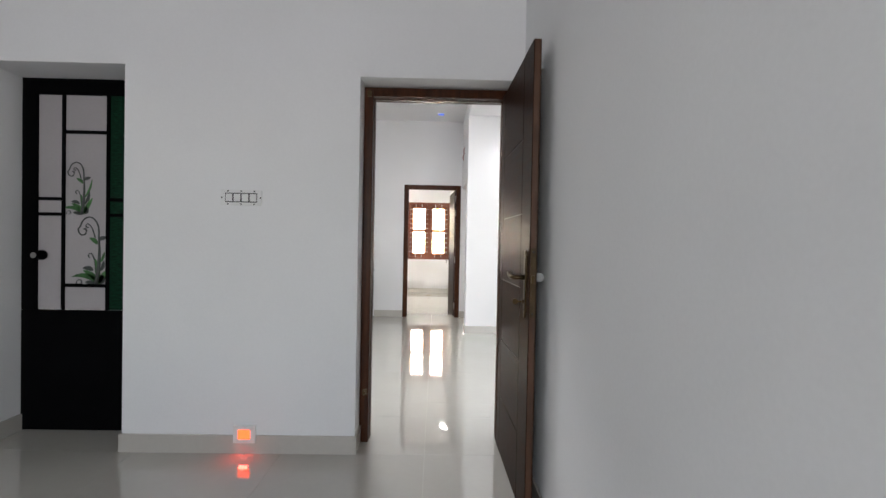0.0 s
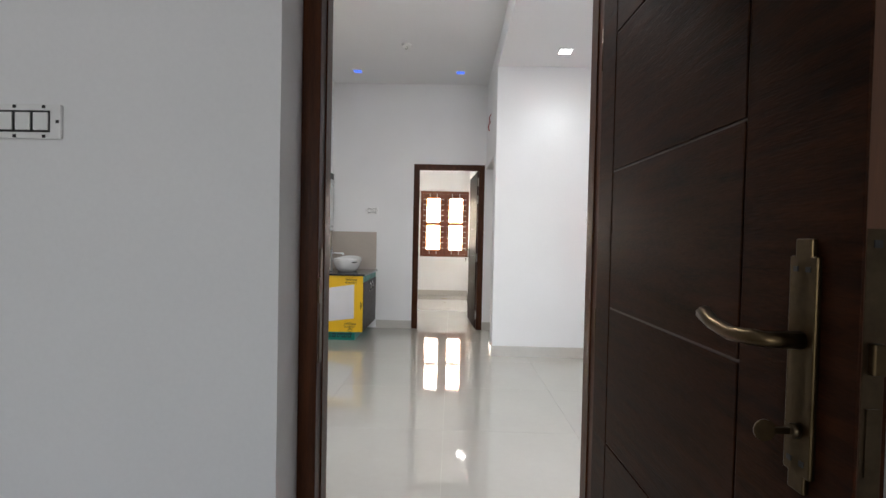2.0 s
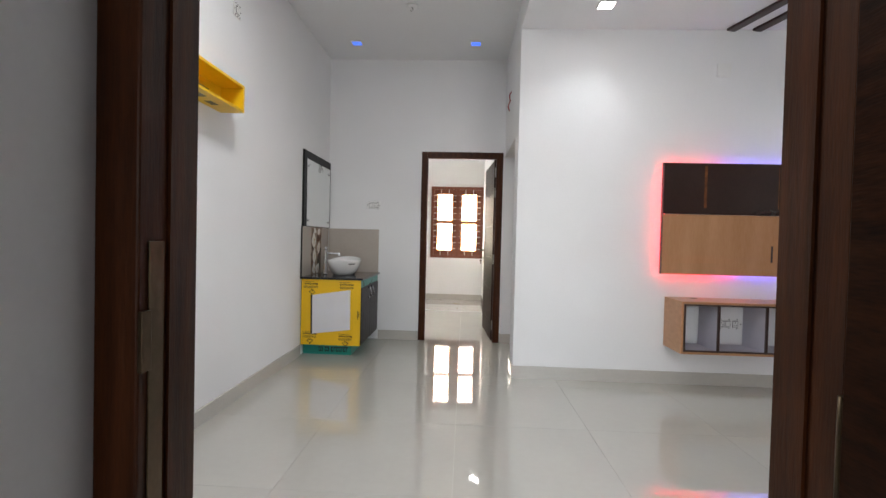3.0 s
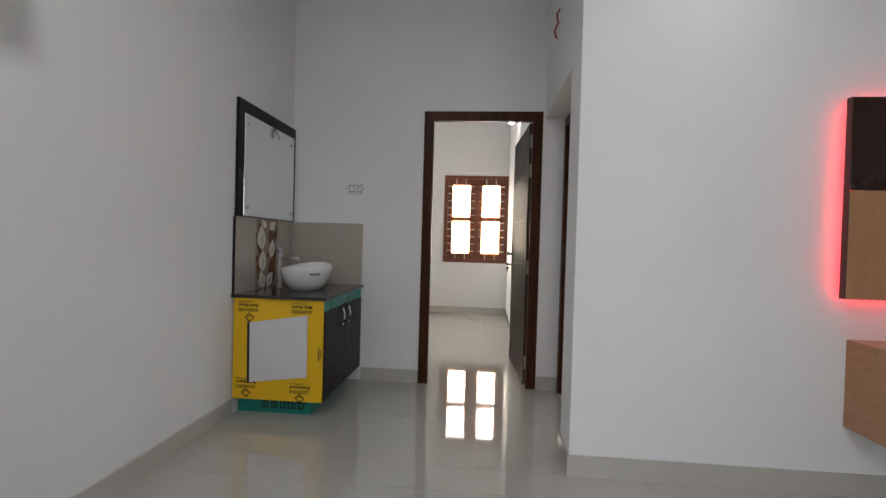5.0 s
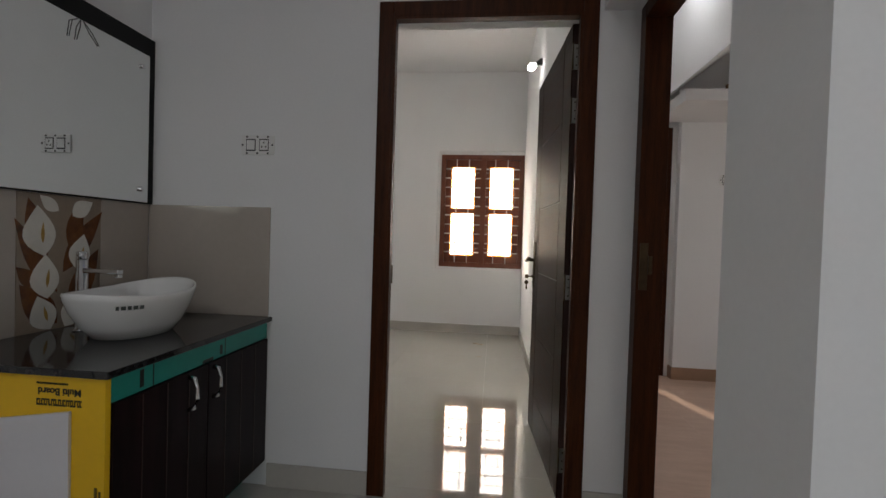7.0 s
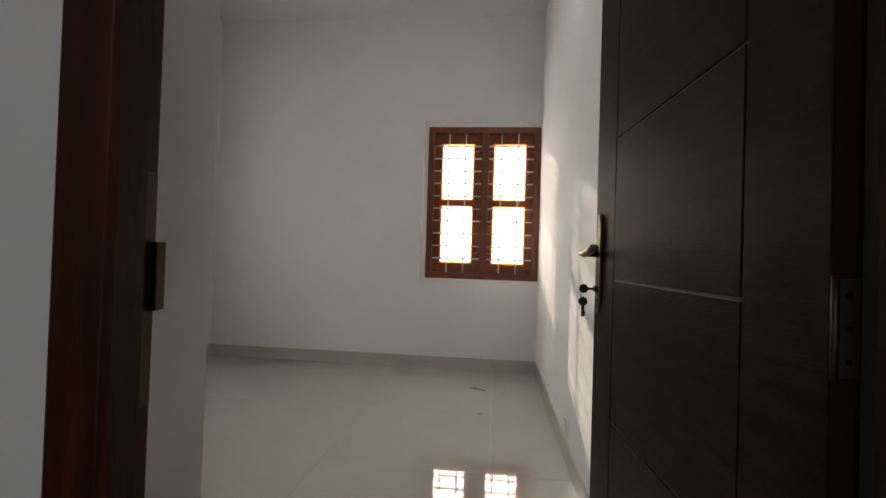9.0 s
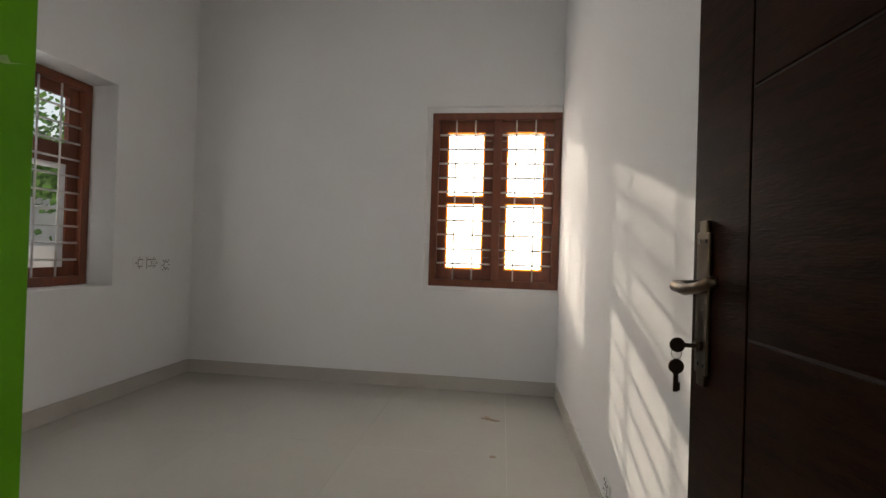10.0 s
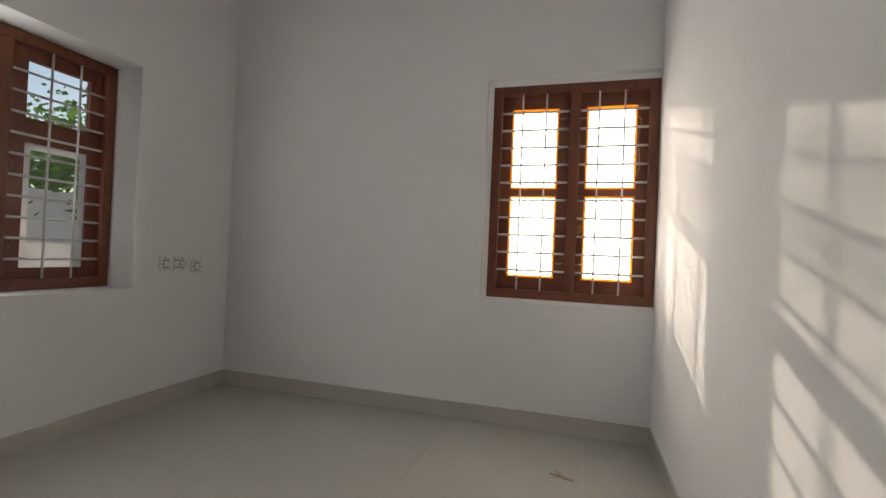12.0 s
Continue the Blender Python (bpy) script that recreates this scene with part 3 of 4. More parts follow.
def north_window():
    w = thing("window_1", "red-brown two-sash wooden window with white horizontal bars", "window", kind="structure")
    x0, x1, z0, z1, y0, y1 = -0.420, 0.571, 0.786, 2.136, 10.428, 10.52
    fr = 0.055
    part("plaster_fillet", boxes((-0.456, x0, y0 + 0.004, y1, 0.758, 2.176), (x0, x1, y0 + 0.004, y1, z1, 2.176), (x0, x1, y0 + 0.004, y1, 0.758, z0)), PAINT, w)
    part("frame_bottom", boxes((x0, x1, y0, y1, z0, z0 + fr), bevel=0.003), WINWOOD, w)
    part("frame_head", boxes((x0, x1, y0, y1, z1 - fr, z1), bevel=0.003), WINWOOD, w)
    part("frame_left", boxes((x0, x0 + fr, y0, y1, z0 + fr, z1 - fr), bevel=0.003), WINWOOD, w)
    part("frame_right", boxes((x1 - fr, x1, y0, y1, z0 + fr, z1 - fr), bevel=0.003), WINWOOD, w)
    part("mullion", boxes((0.058, 0.121, y0, y1, z0 + fr, z1 - fr), bevel=0.003), WINWOOD, w)
    for a, b, p0, p1 in ((x0 + fr, 0.058, -0.303, -0.009), (0.121, x1 - fr, 0.16, 0.452)):
        sash = part("sash", boxes((a, p0, y0 + 0.05, y0 + 0.085, z0 + fr, z1 - fr), (p1, b, y0 + 0.05, y0 + 0.085, z0 + fr, z1 - fr), (p0, p1, y0 + 0.05, y0 + 0.085, z0 + fr, 0.922), (p0, p1, y0 + 0.05, y0 + 0.085, 2.0, z1 - fr), (p0, p1, y0 + 0.05, y0 + 0.085, 1.442, 1.488)), WINWOOD, w)
        for z in ((0.922, 1.442), (1.488, 2.0)):
            g = part("pane", boxes((p0, p1, y0 + 0.066, y0 + 0.070, *z)), GLASS, sash, "bright glass pane")
            g.visible_shadow = False
            e, ya, yb = 0.013, y0 + 0.058, y0 + 0.062
            # Strips added to carry the amber light fringe of the pane edges.
            part("pane_fringe", boxes((p0, p0 + e, ya, yb, *z), (p1 - e, p1, ya, yb, *z), (p0 + e, p1 - e, ya, yb, z[0], z[0] + e), (p0 + e, p1 - e, ya, yb, z[1] - e, z[1])), AMBERFRINGE, sash, "translucent amber strip for the bright fringe round the pane")
        at = lambda u, z, d: (u, y0 + 0.025 - d, z)
        grille(w, at, [(a + 0.002, b - 0.002, 0.965 + 0.1115 * i) for i in range(10)], [(p0 + 0.24 * (p1 - p0), z0 + fr, z1 - fr), (p0 + 0.74 * (p1 - p0), z0 + fr, z1 - fr)])
        hx = p1 + 0.03 if p0 < 0 else p0 - 0.02
        for z in (1.93, 1.02):
            part("stay_hook", tubed([(hx - 0.02, y0 + 0.046, z), (hx, y0 + 0.035, z - 0.008), (hx + 0.02, y0 + 0.046, z + 0.002)], 0.003, 6), STEEL, w)
    part("wire", tubed([(0.40, y0 + 0.02, 1.96), (0.47, y0 + 0.015, 1.90), (0.455, y0 + 0.02, 1.78), (0.47, y0 + 0.018, 1.62), (0.455, y0 + 0.02, 1.56)], 0.0018, 5), STEEL, w, "thin loose wire")
    part("paper_scrap", prism(bmesh.new(), ((0.122, 1.20), (0.15, 1.21), (0.165, 1.235), (0.15, 1.265), (0.13, 1.262)), "y", y0 + 0.04, y0 + 0.0415), CARTON, w)


def west_window():
    w = thing("window_2", "red-brown wooden window with white bars in a deep reveal", "window", kind="structure")
    y0, y1, z0, z1, x0, x1 = 8.484, 9.616, 0.764, 2.086, -2.68, -2.60
    fr = 0.055
    part("frame_bottom", boxes((x0, x1, y0, y1, z0, z0 + fr), bevel=0.003), WINWOOD, w)
    part("frame_head", boxes((x0, x1, y0, y1, z1 - fr, z1), bevel=0.003), WINWOOD, w)
    part("frame_left", boxes((x0, x1, y0, y0 + fr, z0 + fr, z1 - fr), bevel=0.003), WINWOOD, w)
    part("frame_right", boxes((x0, x1, y1 - fr, y1, z0 + fr, z1 - fr), bevel=0.003), WINWOOD, w)
    part("mullion", boxes((x0, x1, 9.018, 9.082, z0 + fr, z1 - fr), bevel=0.003), WINWOOD, w)
    xs0, xs1 = x0 + 0.005, x0 + 0.04
    for a, b, p0, p1 in ((y0 + fr, 9.018, 8.62, 8.93), (9.082, y1 - fr, 9.17, 9.49)):
        sash = part("sash", boxes((xs0, xs1, a, p0, z0 + fr, z1 - fr), (xs0, xs1, p1, b, z0 + fr, z1 - fr), (xs0, xs1, p0, p1, z0 + fr, 0.878), (xs0, xs1, p0, p1, 1.965, z1 - fr), (xs0, xs1, p0, p1, 1.535, 1.663)), WINWOOD, w)
        for z in ((0.878, 1.535), (1.663, 1.965)):
            g = part("pane", boxes((x0 + 0.020, x0 + 0.024, p0, p1, *z)), GLASS, sash, "clear glass pane")
            g.visible_shadow = False
        xf = x0 + 0.027
        part("film_border", boxes((xf, xf + 0.001, p0, p0 + 0.035, 0.878, 1.535), (xf, xf + 0.001, p1 - 0.035, p1, 0.878, 1.535), (xf, xf + 0.001, p0 + 0.035, p1 - 0.035, 1.50, 1.535), (xf, xf + 0.001, p0 + 0.035, p1 - 0.035, 0.878, 1.01)), FILM, sash, "white film left round the glass")
        at = lambda u, z, d: (x1 - 0.025 + d, u, z)
        grille(w, at, [(a + 0.002, b - 0.002, 0.925 + 0.1075 * i) for i in range(10)], [(p0 + 0.30 * (p1 - p0), z0 + fr, z1 - fr), (p0 + 0.76 * (p1 - p0), z0 + fr, z1 - fr)])
        for z in (1.40, 0.98):
            part("stay_hook", tubed([(xs1 + 0.002, a + 0.03, z - 0.02), (xs1 + 0.012, a + 0.036, z), (xs1 + 0.002, a + 0.03, z + 0.02)], 0.003, 6), STEEL, w)


north_window()
west_window()

w3 = thing("window_3", "far window with a dark steel grille", "window", kind="structure")
part("window_frame", boxes((1.3, 2.3, 10.93, 10.98, 1.12, 1.16), (1.3, 2.3, 10.93, 10.98, 1.82, 1.86), (1.3, 1.34, 10.93, 10.98, 1.16, 1.82), (2.26, 2.3, 10.93, 10.98, 1.16, 1.82), (1.78, 1.82, 10.93, 10.98, 1.16, 1.82)), LINE, w3)
for i in range(9):
    part("bar", tubed([(1.34 + 0.103 * i, 10.95, 1.16), (1.34 + 0.103 * i, 10.95, 1.82)], 0.005, 5), LINE, w3)
for i in range(2):
    part("cross_bar", tubed([(1.34, 10.955, 1.38 + 0.22 * i), (2.26, 10.955, 1.38 + 0.22 * i)], 0.005, 5), LINE, w3)


# ---- small wall fixtures ----
def plate(name, label, category, at, w, h, gangs, group=""):
    """A white plate facing local -y; gangs: list of (u centre, kind)."""
    t = thing(name, label, category, at, group)
    part("cover_plate", boxes((-w / 2, w / 2, -0.010, 0, -h / 2, h / 2), bevel=0.003), PLASTIC, t)
    for u, what in gangs:
        if what == "switch":
            part("gap_line", boxes((u - 0.0215, u + 0.0215, -0.0112, -0.008, -0.026, 0.026)), LINE, t)
            part("rocker", boxes((u - 0.0180, u + 0.0180, -0.0140, -0.0105, -0.021, 0.021), bevel=0.0012), PLASTIC, t)
        else:
            part("gap_line", boxes((u - 0.0215, u + 0.0215, -0.0112, -0.008, -0.026, 0.026)), LINE, t)
            sk = part("socket_face", boxes((u - 0.0185, u + 0.0185, -0.0130, -0.0105, -0.0215, 0.0215), bevel=0.001), PLASTIC, t)
            for du, dz in ((0, 0.010), (-0.009, -0.008), (0.009, -0.008)):
                part("pin_hole", boxes((u + du - 0.003, u + du + 0.003, -0.0138, -0.0120, dz - 0.0035, dz + 0.0035)), LINE, sk)
    for u, z in ((-w / 2 + 0.007, 0), (w / 2 - 0.007, 0), (-w * 0.32, h / 2 - 0.006), (w * 0.32, h / 2 - 0.006), (-w * 0.32, -h / 2 + 0.006), (w * 0.32, -h / 2 + 0.006), (0, h / 2 - 0.006), (0, -h / 2 + 0.006)):
        part("screw", boxes((u - 0.0038, u + 0.0038, -0.0114, -0.009, z - 0.0038, z + 0.0038)), LINE, t)
    return t


plate("switch_board", "white four-switch board on the white wall", "switch", pose(-0.835, 2.06, 1.418), 0.225, 0.083, [(-0.066, "switch"), (-0.022, "switch"), (0.022, "switch"), (0.066, "switch")])
plate("socket_plate", "white plate with switch and socket by the vanity", "socket", pose(-0.795, 6.81, 1.495), 0.15, 0.083, [(-0.03, "switch"), (0.03, "socket")])
plate("socket_plate", "white plate with two switches and socket", "socket", pose(-2.41, 9.90, 0.905, 0, 0, 90), 0.21, 0.085, [(-0.06, "switch"), (0.02, "switch"), (0.068, "socket")])
plate("switch_plate", "small white single switch plate", "switch", pose(-2.41, 10.09, 0.885, 0, 0, 90), 0.09, 0.085, [(0, "switch")])
plate("switch_plate", "white switch plate high on the hall wall", "switch", pose(-1.31, 4.69, 2.60, 0, 0, 90), 0.09, 0.085, [(0, "switch")])
plate("socket_plate", "white socket plate inside the low console", "socket", pose(2.375, 5.518, 0.505), 0.20, 0.083, [(-0.06, "socket"), (-0.01, "switch"), (0.05, "socket")])
plate("switch_plate", "white switch and socket plate in the stair room", "switch", pose(2.14, 8.92, 1.67), 0.14, 0.083, [(-0.03, "socket"), (0.03, "switch")])
plate("socket_plate", "white low socket plate near the skirting", "socket", pose(0.573, 8.69, 0.16, 0, 0, -90), 0.085, 0.085, [(0, "socket")])

nl = thing("night_lamp", "white foot lamp glowing orange above the skirting", "night lamp", pose(-0.80, 2.06, 0.108))
part("housing", boxes((-0.062, 0.062, -0.016, 0, -0.05, 0.05), bevel=0.004), PLASTIC, nl)
part("lamp_window", boxes((-0.033, 0.033, -0.019, -0.015, -0.026, 0.026), bevel=0.002), ORANGE, nl, "glowing orange lens")

bp = thing("blank_plate", "small white blank plate high on the wall", "wall plate", pose(2.27, 5.52, 2.54))
part("cover_plate", boxes((-0.055, 0.055, -0.008, 0, -0.055, 0.055), bevel=0.003), PLASTIC, bp)

rt = thing("wire_box", "red wiring tag hanging from a wall hole", "wiring", pose(0.65, 6.26, 2.50))
part("wire", tubed([(0.004, 0, 0.10), (-0.018, 0.006, 0.06), (-0.012, -0.004, 0.0), (-0.03, 0.004, -0.05), (-0.016, 0, -0.095)], 0.006, 6), RED, rt)
part("wire_end", tubed([(0.004, 0.012, 0.02), (-0.02, 0.02, -0.01), (-0.024, 0.018, -0.05)], 0.004, 6), LINE, rt)


# ---- lamps ----
def ceiling_lamp(name, label, x, y, z, size, mat, group):
    t = thing(name, label, "ceiling lamp", pose(x, y, z), group)
    h = size / 2
    part("frame", boxes((-h, h, -h, -h + 0.008, -0.012, 0), (-h, h, h - 0.008, h, -0.012, 0), (-h, -h + 0.008, -h + 0.008, h - 0.008, -0.012, 0), (h - 0.008, h, -h + 0.008, h - 0.008, -0.012, 0)), PLASTIC, t)
    part("diffuser", boxes((-h + 0.008, h - 0.008, -h + 0.008, h - 0.008, -0.009, -0.001)), mat, t)
    return t


for x in (-0.914, 0.291):
    ceiling_lamp("spot_lamp", "square recessed ceiling spot covered by blue film", x, 6.365, H, 0.11, BLUE, "blue filmed ceiling spots")
for x in (1.21, 3.25):
    ceiling_lamp("downlight", "small square white lit downlight in the ceiling", x, 5.12, LOW, 0.12, WARMWHITE, "lit downlights")
    sp = bpy.data.lights.new("downlight_beam", "SPOT")
    sp.energy, sp.spot_size, sp.spot_blend, sp.shadow_soft_size, sp.color = 9, radians(125), 1.0, 0.05, (0.93, 0.97, 1.0)
    o = new("downlight_beam", sp)
    o.matrix_world = look((x, 5.12, LOW - 0.02), (x, 5.12, 0))
# Unseen plain panel, added round the ceiling fill lamp.
ceiling_lamp("fill_panel", "unseen square white panel added for the hall fill lamp", -0.35, 3.4, H, 0.46, PLASTIC, "lit downlights")
ceiling_lamp("downlight", "large square white lit panel lamp in the ceiling", 1.63, 4.62, LOW, 0.24, WARMWHITE, "lit downlights")

sm = thing("ceiling_hook_box", "small round white ceiling box with fan hook", "ceiling box", pose(-0.27, 5.63, H))
part("cover", tubed([(0, 0, 0), (0, 0, -0.012), (0, 0, -0.016)], [0.05, 0.048, 0.03], 16), PLASTIC, sm)
part("hook", tubed([(0, 0, -0.014), (0.012, 0, -0.035), (0, 0, -0.05), (-0.012, 0, -0.038)], 0.005, 6), STEEL, sm)

bl = thing("wall_lamp", "black wall holder with a lit white bulb", "wall lamp", pose(0.573, 8.60, 2.50))
part("holder", tubed([(0, 0, 0.03), (-0.012, 0, 0.03), (-0.03, 0, 0.025), (-0.05, 0, 0.012)], [0.032, 0.03, 0.018, 0.018], 12), LINE, bl, "black bulb holder")
part("bulb", tubed([(-0.048, 0, 0.013), (-0.06, 0, 0.006), (-0.08, 0, -0.006), (-0.10, 0, -0.018), (-0.112, 0, -0.025)], [0.013, 0.022, 0.031, 0.026, 0.008], 14), BULB, bl, "lit white bulb")
pl = bpy.data.lights.new("bulb_light", "POINT")
pl.energy, pl.shadow_soft_size, pl.color = 0.8, 0.035, (1.0, 0.97, 0.93)
new("bulb_light", pl).location = (0.43, 8.60, 2.46)
pl2 = bpy.data.lights.new("stair_room_lamp_light", "POINT")
pl2.energy, pl2.shadow_soft_size = 3, 0.06
new("stair_room_lamp_light", pl2).location = (1.25, 7.9, 2.75)
sl = thing("stair_room_lamp", "lit bulb lamp under the stair room ceiling", "ceiling lamp", pose(1.25, 7.9, H))
part("holder", tubed([(0, 0, 0), (0, 0, -0.03), (0, 0, -0.08)], [0.03, 0.02, 0.018], 10), PLASTIC, sl)
part("bulb", tubed([(0, 0, -0.08), (0, 0, -0.10), (0, 0, -0.14), (0, 0, -0.16)], [0.014, 0.03, 0.03, 0.01], 12), BULB, sl)

for i, x in enumerate((2.27, 2.47)):
    st = thing("ceiling_strip", "dark brown decorative ceiling strip", "ceiling trim", pose(x, 5.50, LOW, 0, 0, 14), "dark ceiling strips")
    part("strip", boxes((0, 0.075, -1.2, 0, -0.02, 0), bevel=0.003), DARKTRIM, st)


# ---- television panel and console ----
tv = thing("television_panel", "back-lit wall panel in oak and glossy dark brown", "wall panel", pose(1.80, 5.52, 0.90))
part("lower_board", boxes((0, 1.195, -0.072, -0.042, 0, 0.478), bevel=0.002), OAKPANEL, tv, "tan oak lower board")
part("upper_board", boxes((0, 1.195, -0.072, -0.042, 0.48, 0.885), bevel=0.002), GLOSSBROWN, tv, "glossy dark brown upper board with film")
for x in (-0.004, 1.195):
    part("edge_band", boxes((x, x + 0.004, -0.073, -0.04, 0, 0.885)), DARKTRIM, tv)
for z in (0.10, 0.74):
    part("batten", boxes((0.09, 1.10, -0.042, 0, z, z + 0.04)), DARKTRIM, tv)
part("cable_slot", boxes((0.843, 0.858, -0.0735, -0.071, 0.11, 0.24)), DARKTRIM, tv)
for r in ((0.315, 0.335, 0.53, 0.86), (0.885, 0.889, 0.53, 0.86)):
    part("tape_mark", boxes((r[0], r[1], -0.0732, -0.0715, r[2], r[3])), LEAFBROWN, tv)
for mat, rows in ((REDLED, ((0.022, 0.030, 0.03, 0.855), (0.03, 0.36, 0.850, 0.858), (0.03, 0.45, 0.025, 0.033))), (PINKLED, ((0.36, 0.48, 0.850, 0.858), (0.45, 0.62, 0.025, 0.033))), (BLUELED, ((1.166, 1.174, 0.03, 0.855), (0.48, 1.166, 0.850, 0.858), (0.62, 1.166, 0.025, 0.033)))):
    for r in rows:
        part("led_strip", boxes((r[0], r[1], -0.041, -0.033, r[2], r[3])), mat, tv, {REDLED: "red", PINKLED: "pink", BLUELED: "blue-violet"}[mat] + " glowing strip")

co = thing("wall_console", "low oak wall console with three open compartments", "cabinet", pose(1.865, 5.52, 0.315))
L, D, HH = 0.925, 0.30, 0.395
part("side_panel", boxes((0, 0.018, -D, 0, 0, HH), bevel=0.001), OAK, co)
part("side_panel", boxes((L - 0.018, L, -D, 0, 0, HH), bevel=0.001), OAK, co)
part("top_panel", boxes((0.018, L - 0.018, -D, 0, HH - 0.018, HH), bevel=0.001), OAK, co)
part("bottom_panel", boxes((0.018, L - 0.018, -D, 0, 0, 0.018), bevel=0.001), OAK, co)
part("front_trim", boxes((0.019, 0.032, -D - 0.004, -D + 0.012, 0.019, HH - 0.019), (L - 0.032, L - 0.019, -D - 0.004, -D + 0.012, 0.019, HH - 0.019), (0.032, L - 0.032, -D - 0.004, -D + 0.012, 0.019, 0.03), (0.032, L - 0.032, -D - 0.004, -D + 0.012, HH - 0.03, HH - 0.019)), DARKTRIM, co, "dark brown edge trim")
for x in (0.275, 0.625):
    dv = part("divider", boxes((x - 0.006, x + 0.006, -D + 0.012, -0.012, 0.019, HH - 0.019)), LILAC, co)
    part("divider_edge", boxes((x - 0.008, x + 0.008, -D - 0.004, -D + 0.011, 0.03, HH - 0.03)), DARKTRIM, dv)
part("lining", boxes((0.0185, 0.022, -D + 0.013, -0.006, 0.019, HH - 0.019), (L - 0.022, L - 0.0185, -D + 0.013, -0.006, 0.019, HH - 0.019), (0.022, L - 0.022, -D + 0.013, -0.006, 0.0185, 0.022)), LILAC, co, "lilac-white lining")
part("cable_hole", tubed([(0.20, -0.06, HH), (0.20, -0.06, HH + 0.003)], 0.025, 14), DARKTRIM, co)
part("cable_ring", tubed([(0.36, -0.03, HH - 0.06), (0.36, -0.034, HH - 0.06)], 0.028, 14), DARKBRASS, co)


# ---- printed film marks ----
def letters(bm, u0, u1, z0, z1, y0, y1, seed, axis="y"):
    """Unreadable print: a row of small uprights and short bars."""
    rnd = random.Random(seed)
    u = u0
    while u < u1 - 0.006:
        w = rnd.uniform(0.005, 0.010) * (z1 - z0) / 0.018
        rows = [(u, u + 0.3 * w, z0, z1)]
        if rnd.random() < 0.75:
            rows.append((u + 0.32 * w, u + 0.8 * w, z1 - 0.25 * (z1 - z0), z1))
        if rnd.random() < 0.75:
            rows.append((u + 0.32 * w, u + 0.8 * w, z0, z0 + 0.25 * (z1 - z0)))
        for a, b, c, d in rows:
            box(bm, *((a, b, y0, y1, c, d) if axis == "y" else (y0, y1, a, b, c, d)))
        u += 1.05 * w
    return bm



# ---- vanity ----
def writing(name, words, height, m, material, parent):
    """Flat letters of the given height under a part or thing; m is their pose in it."""
    cu = bpy.data.curves.new(name, "FONT")
    cu.body, cu.size, cu.align_x, cu.extrude, cu.resolution_u = words, height * 1.38, "CENTER", 0.0004, 3
    cu.offset = 0.0007
    ob = new(name, cu)
    me = bpy.data.meshes.new_from_object(ob.evaluated_get(bpy.context.evaluated_depsgraph_get()))
    bpy.data.objects.remove(ob)
    me.transform(m)
    me.materials.clear()
    me.materials.append(material)
    t = new(name, me)
    t.parent = parent
    return t


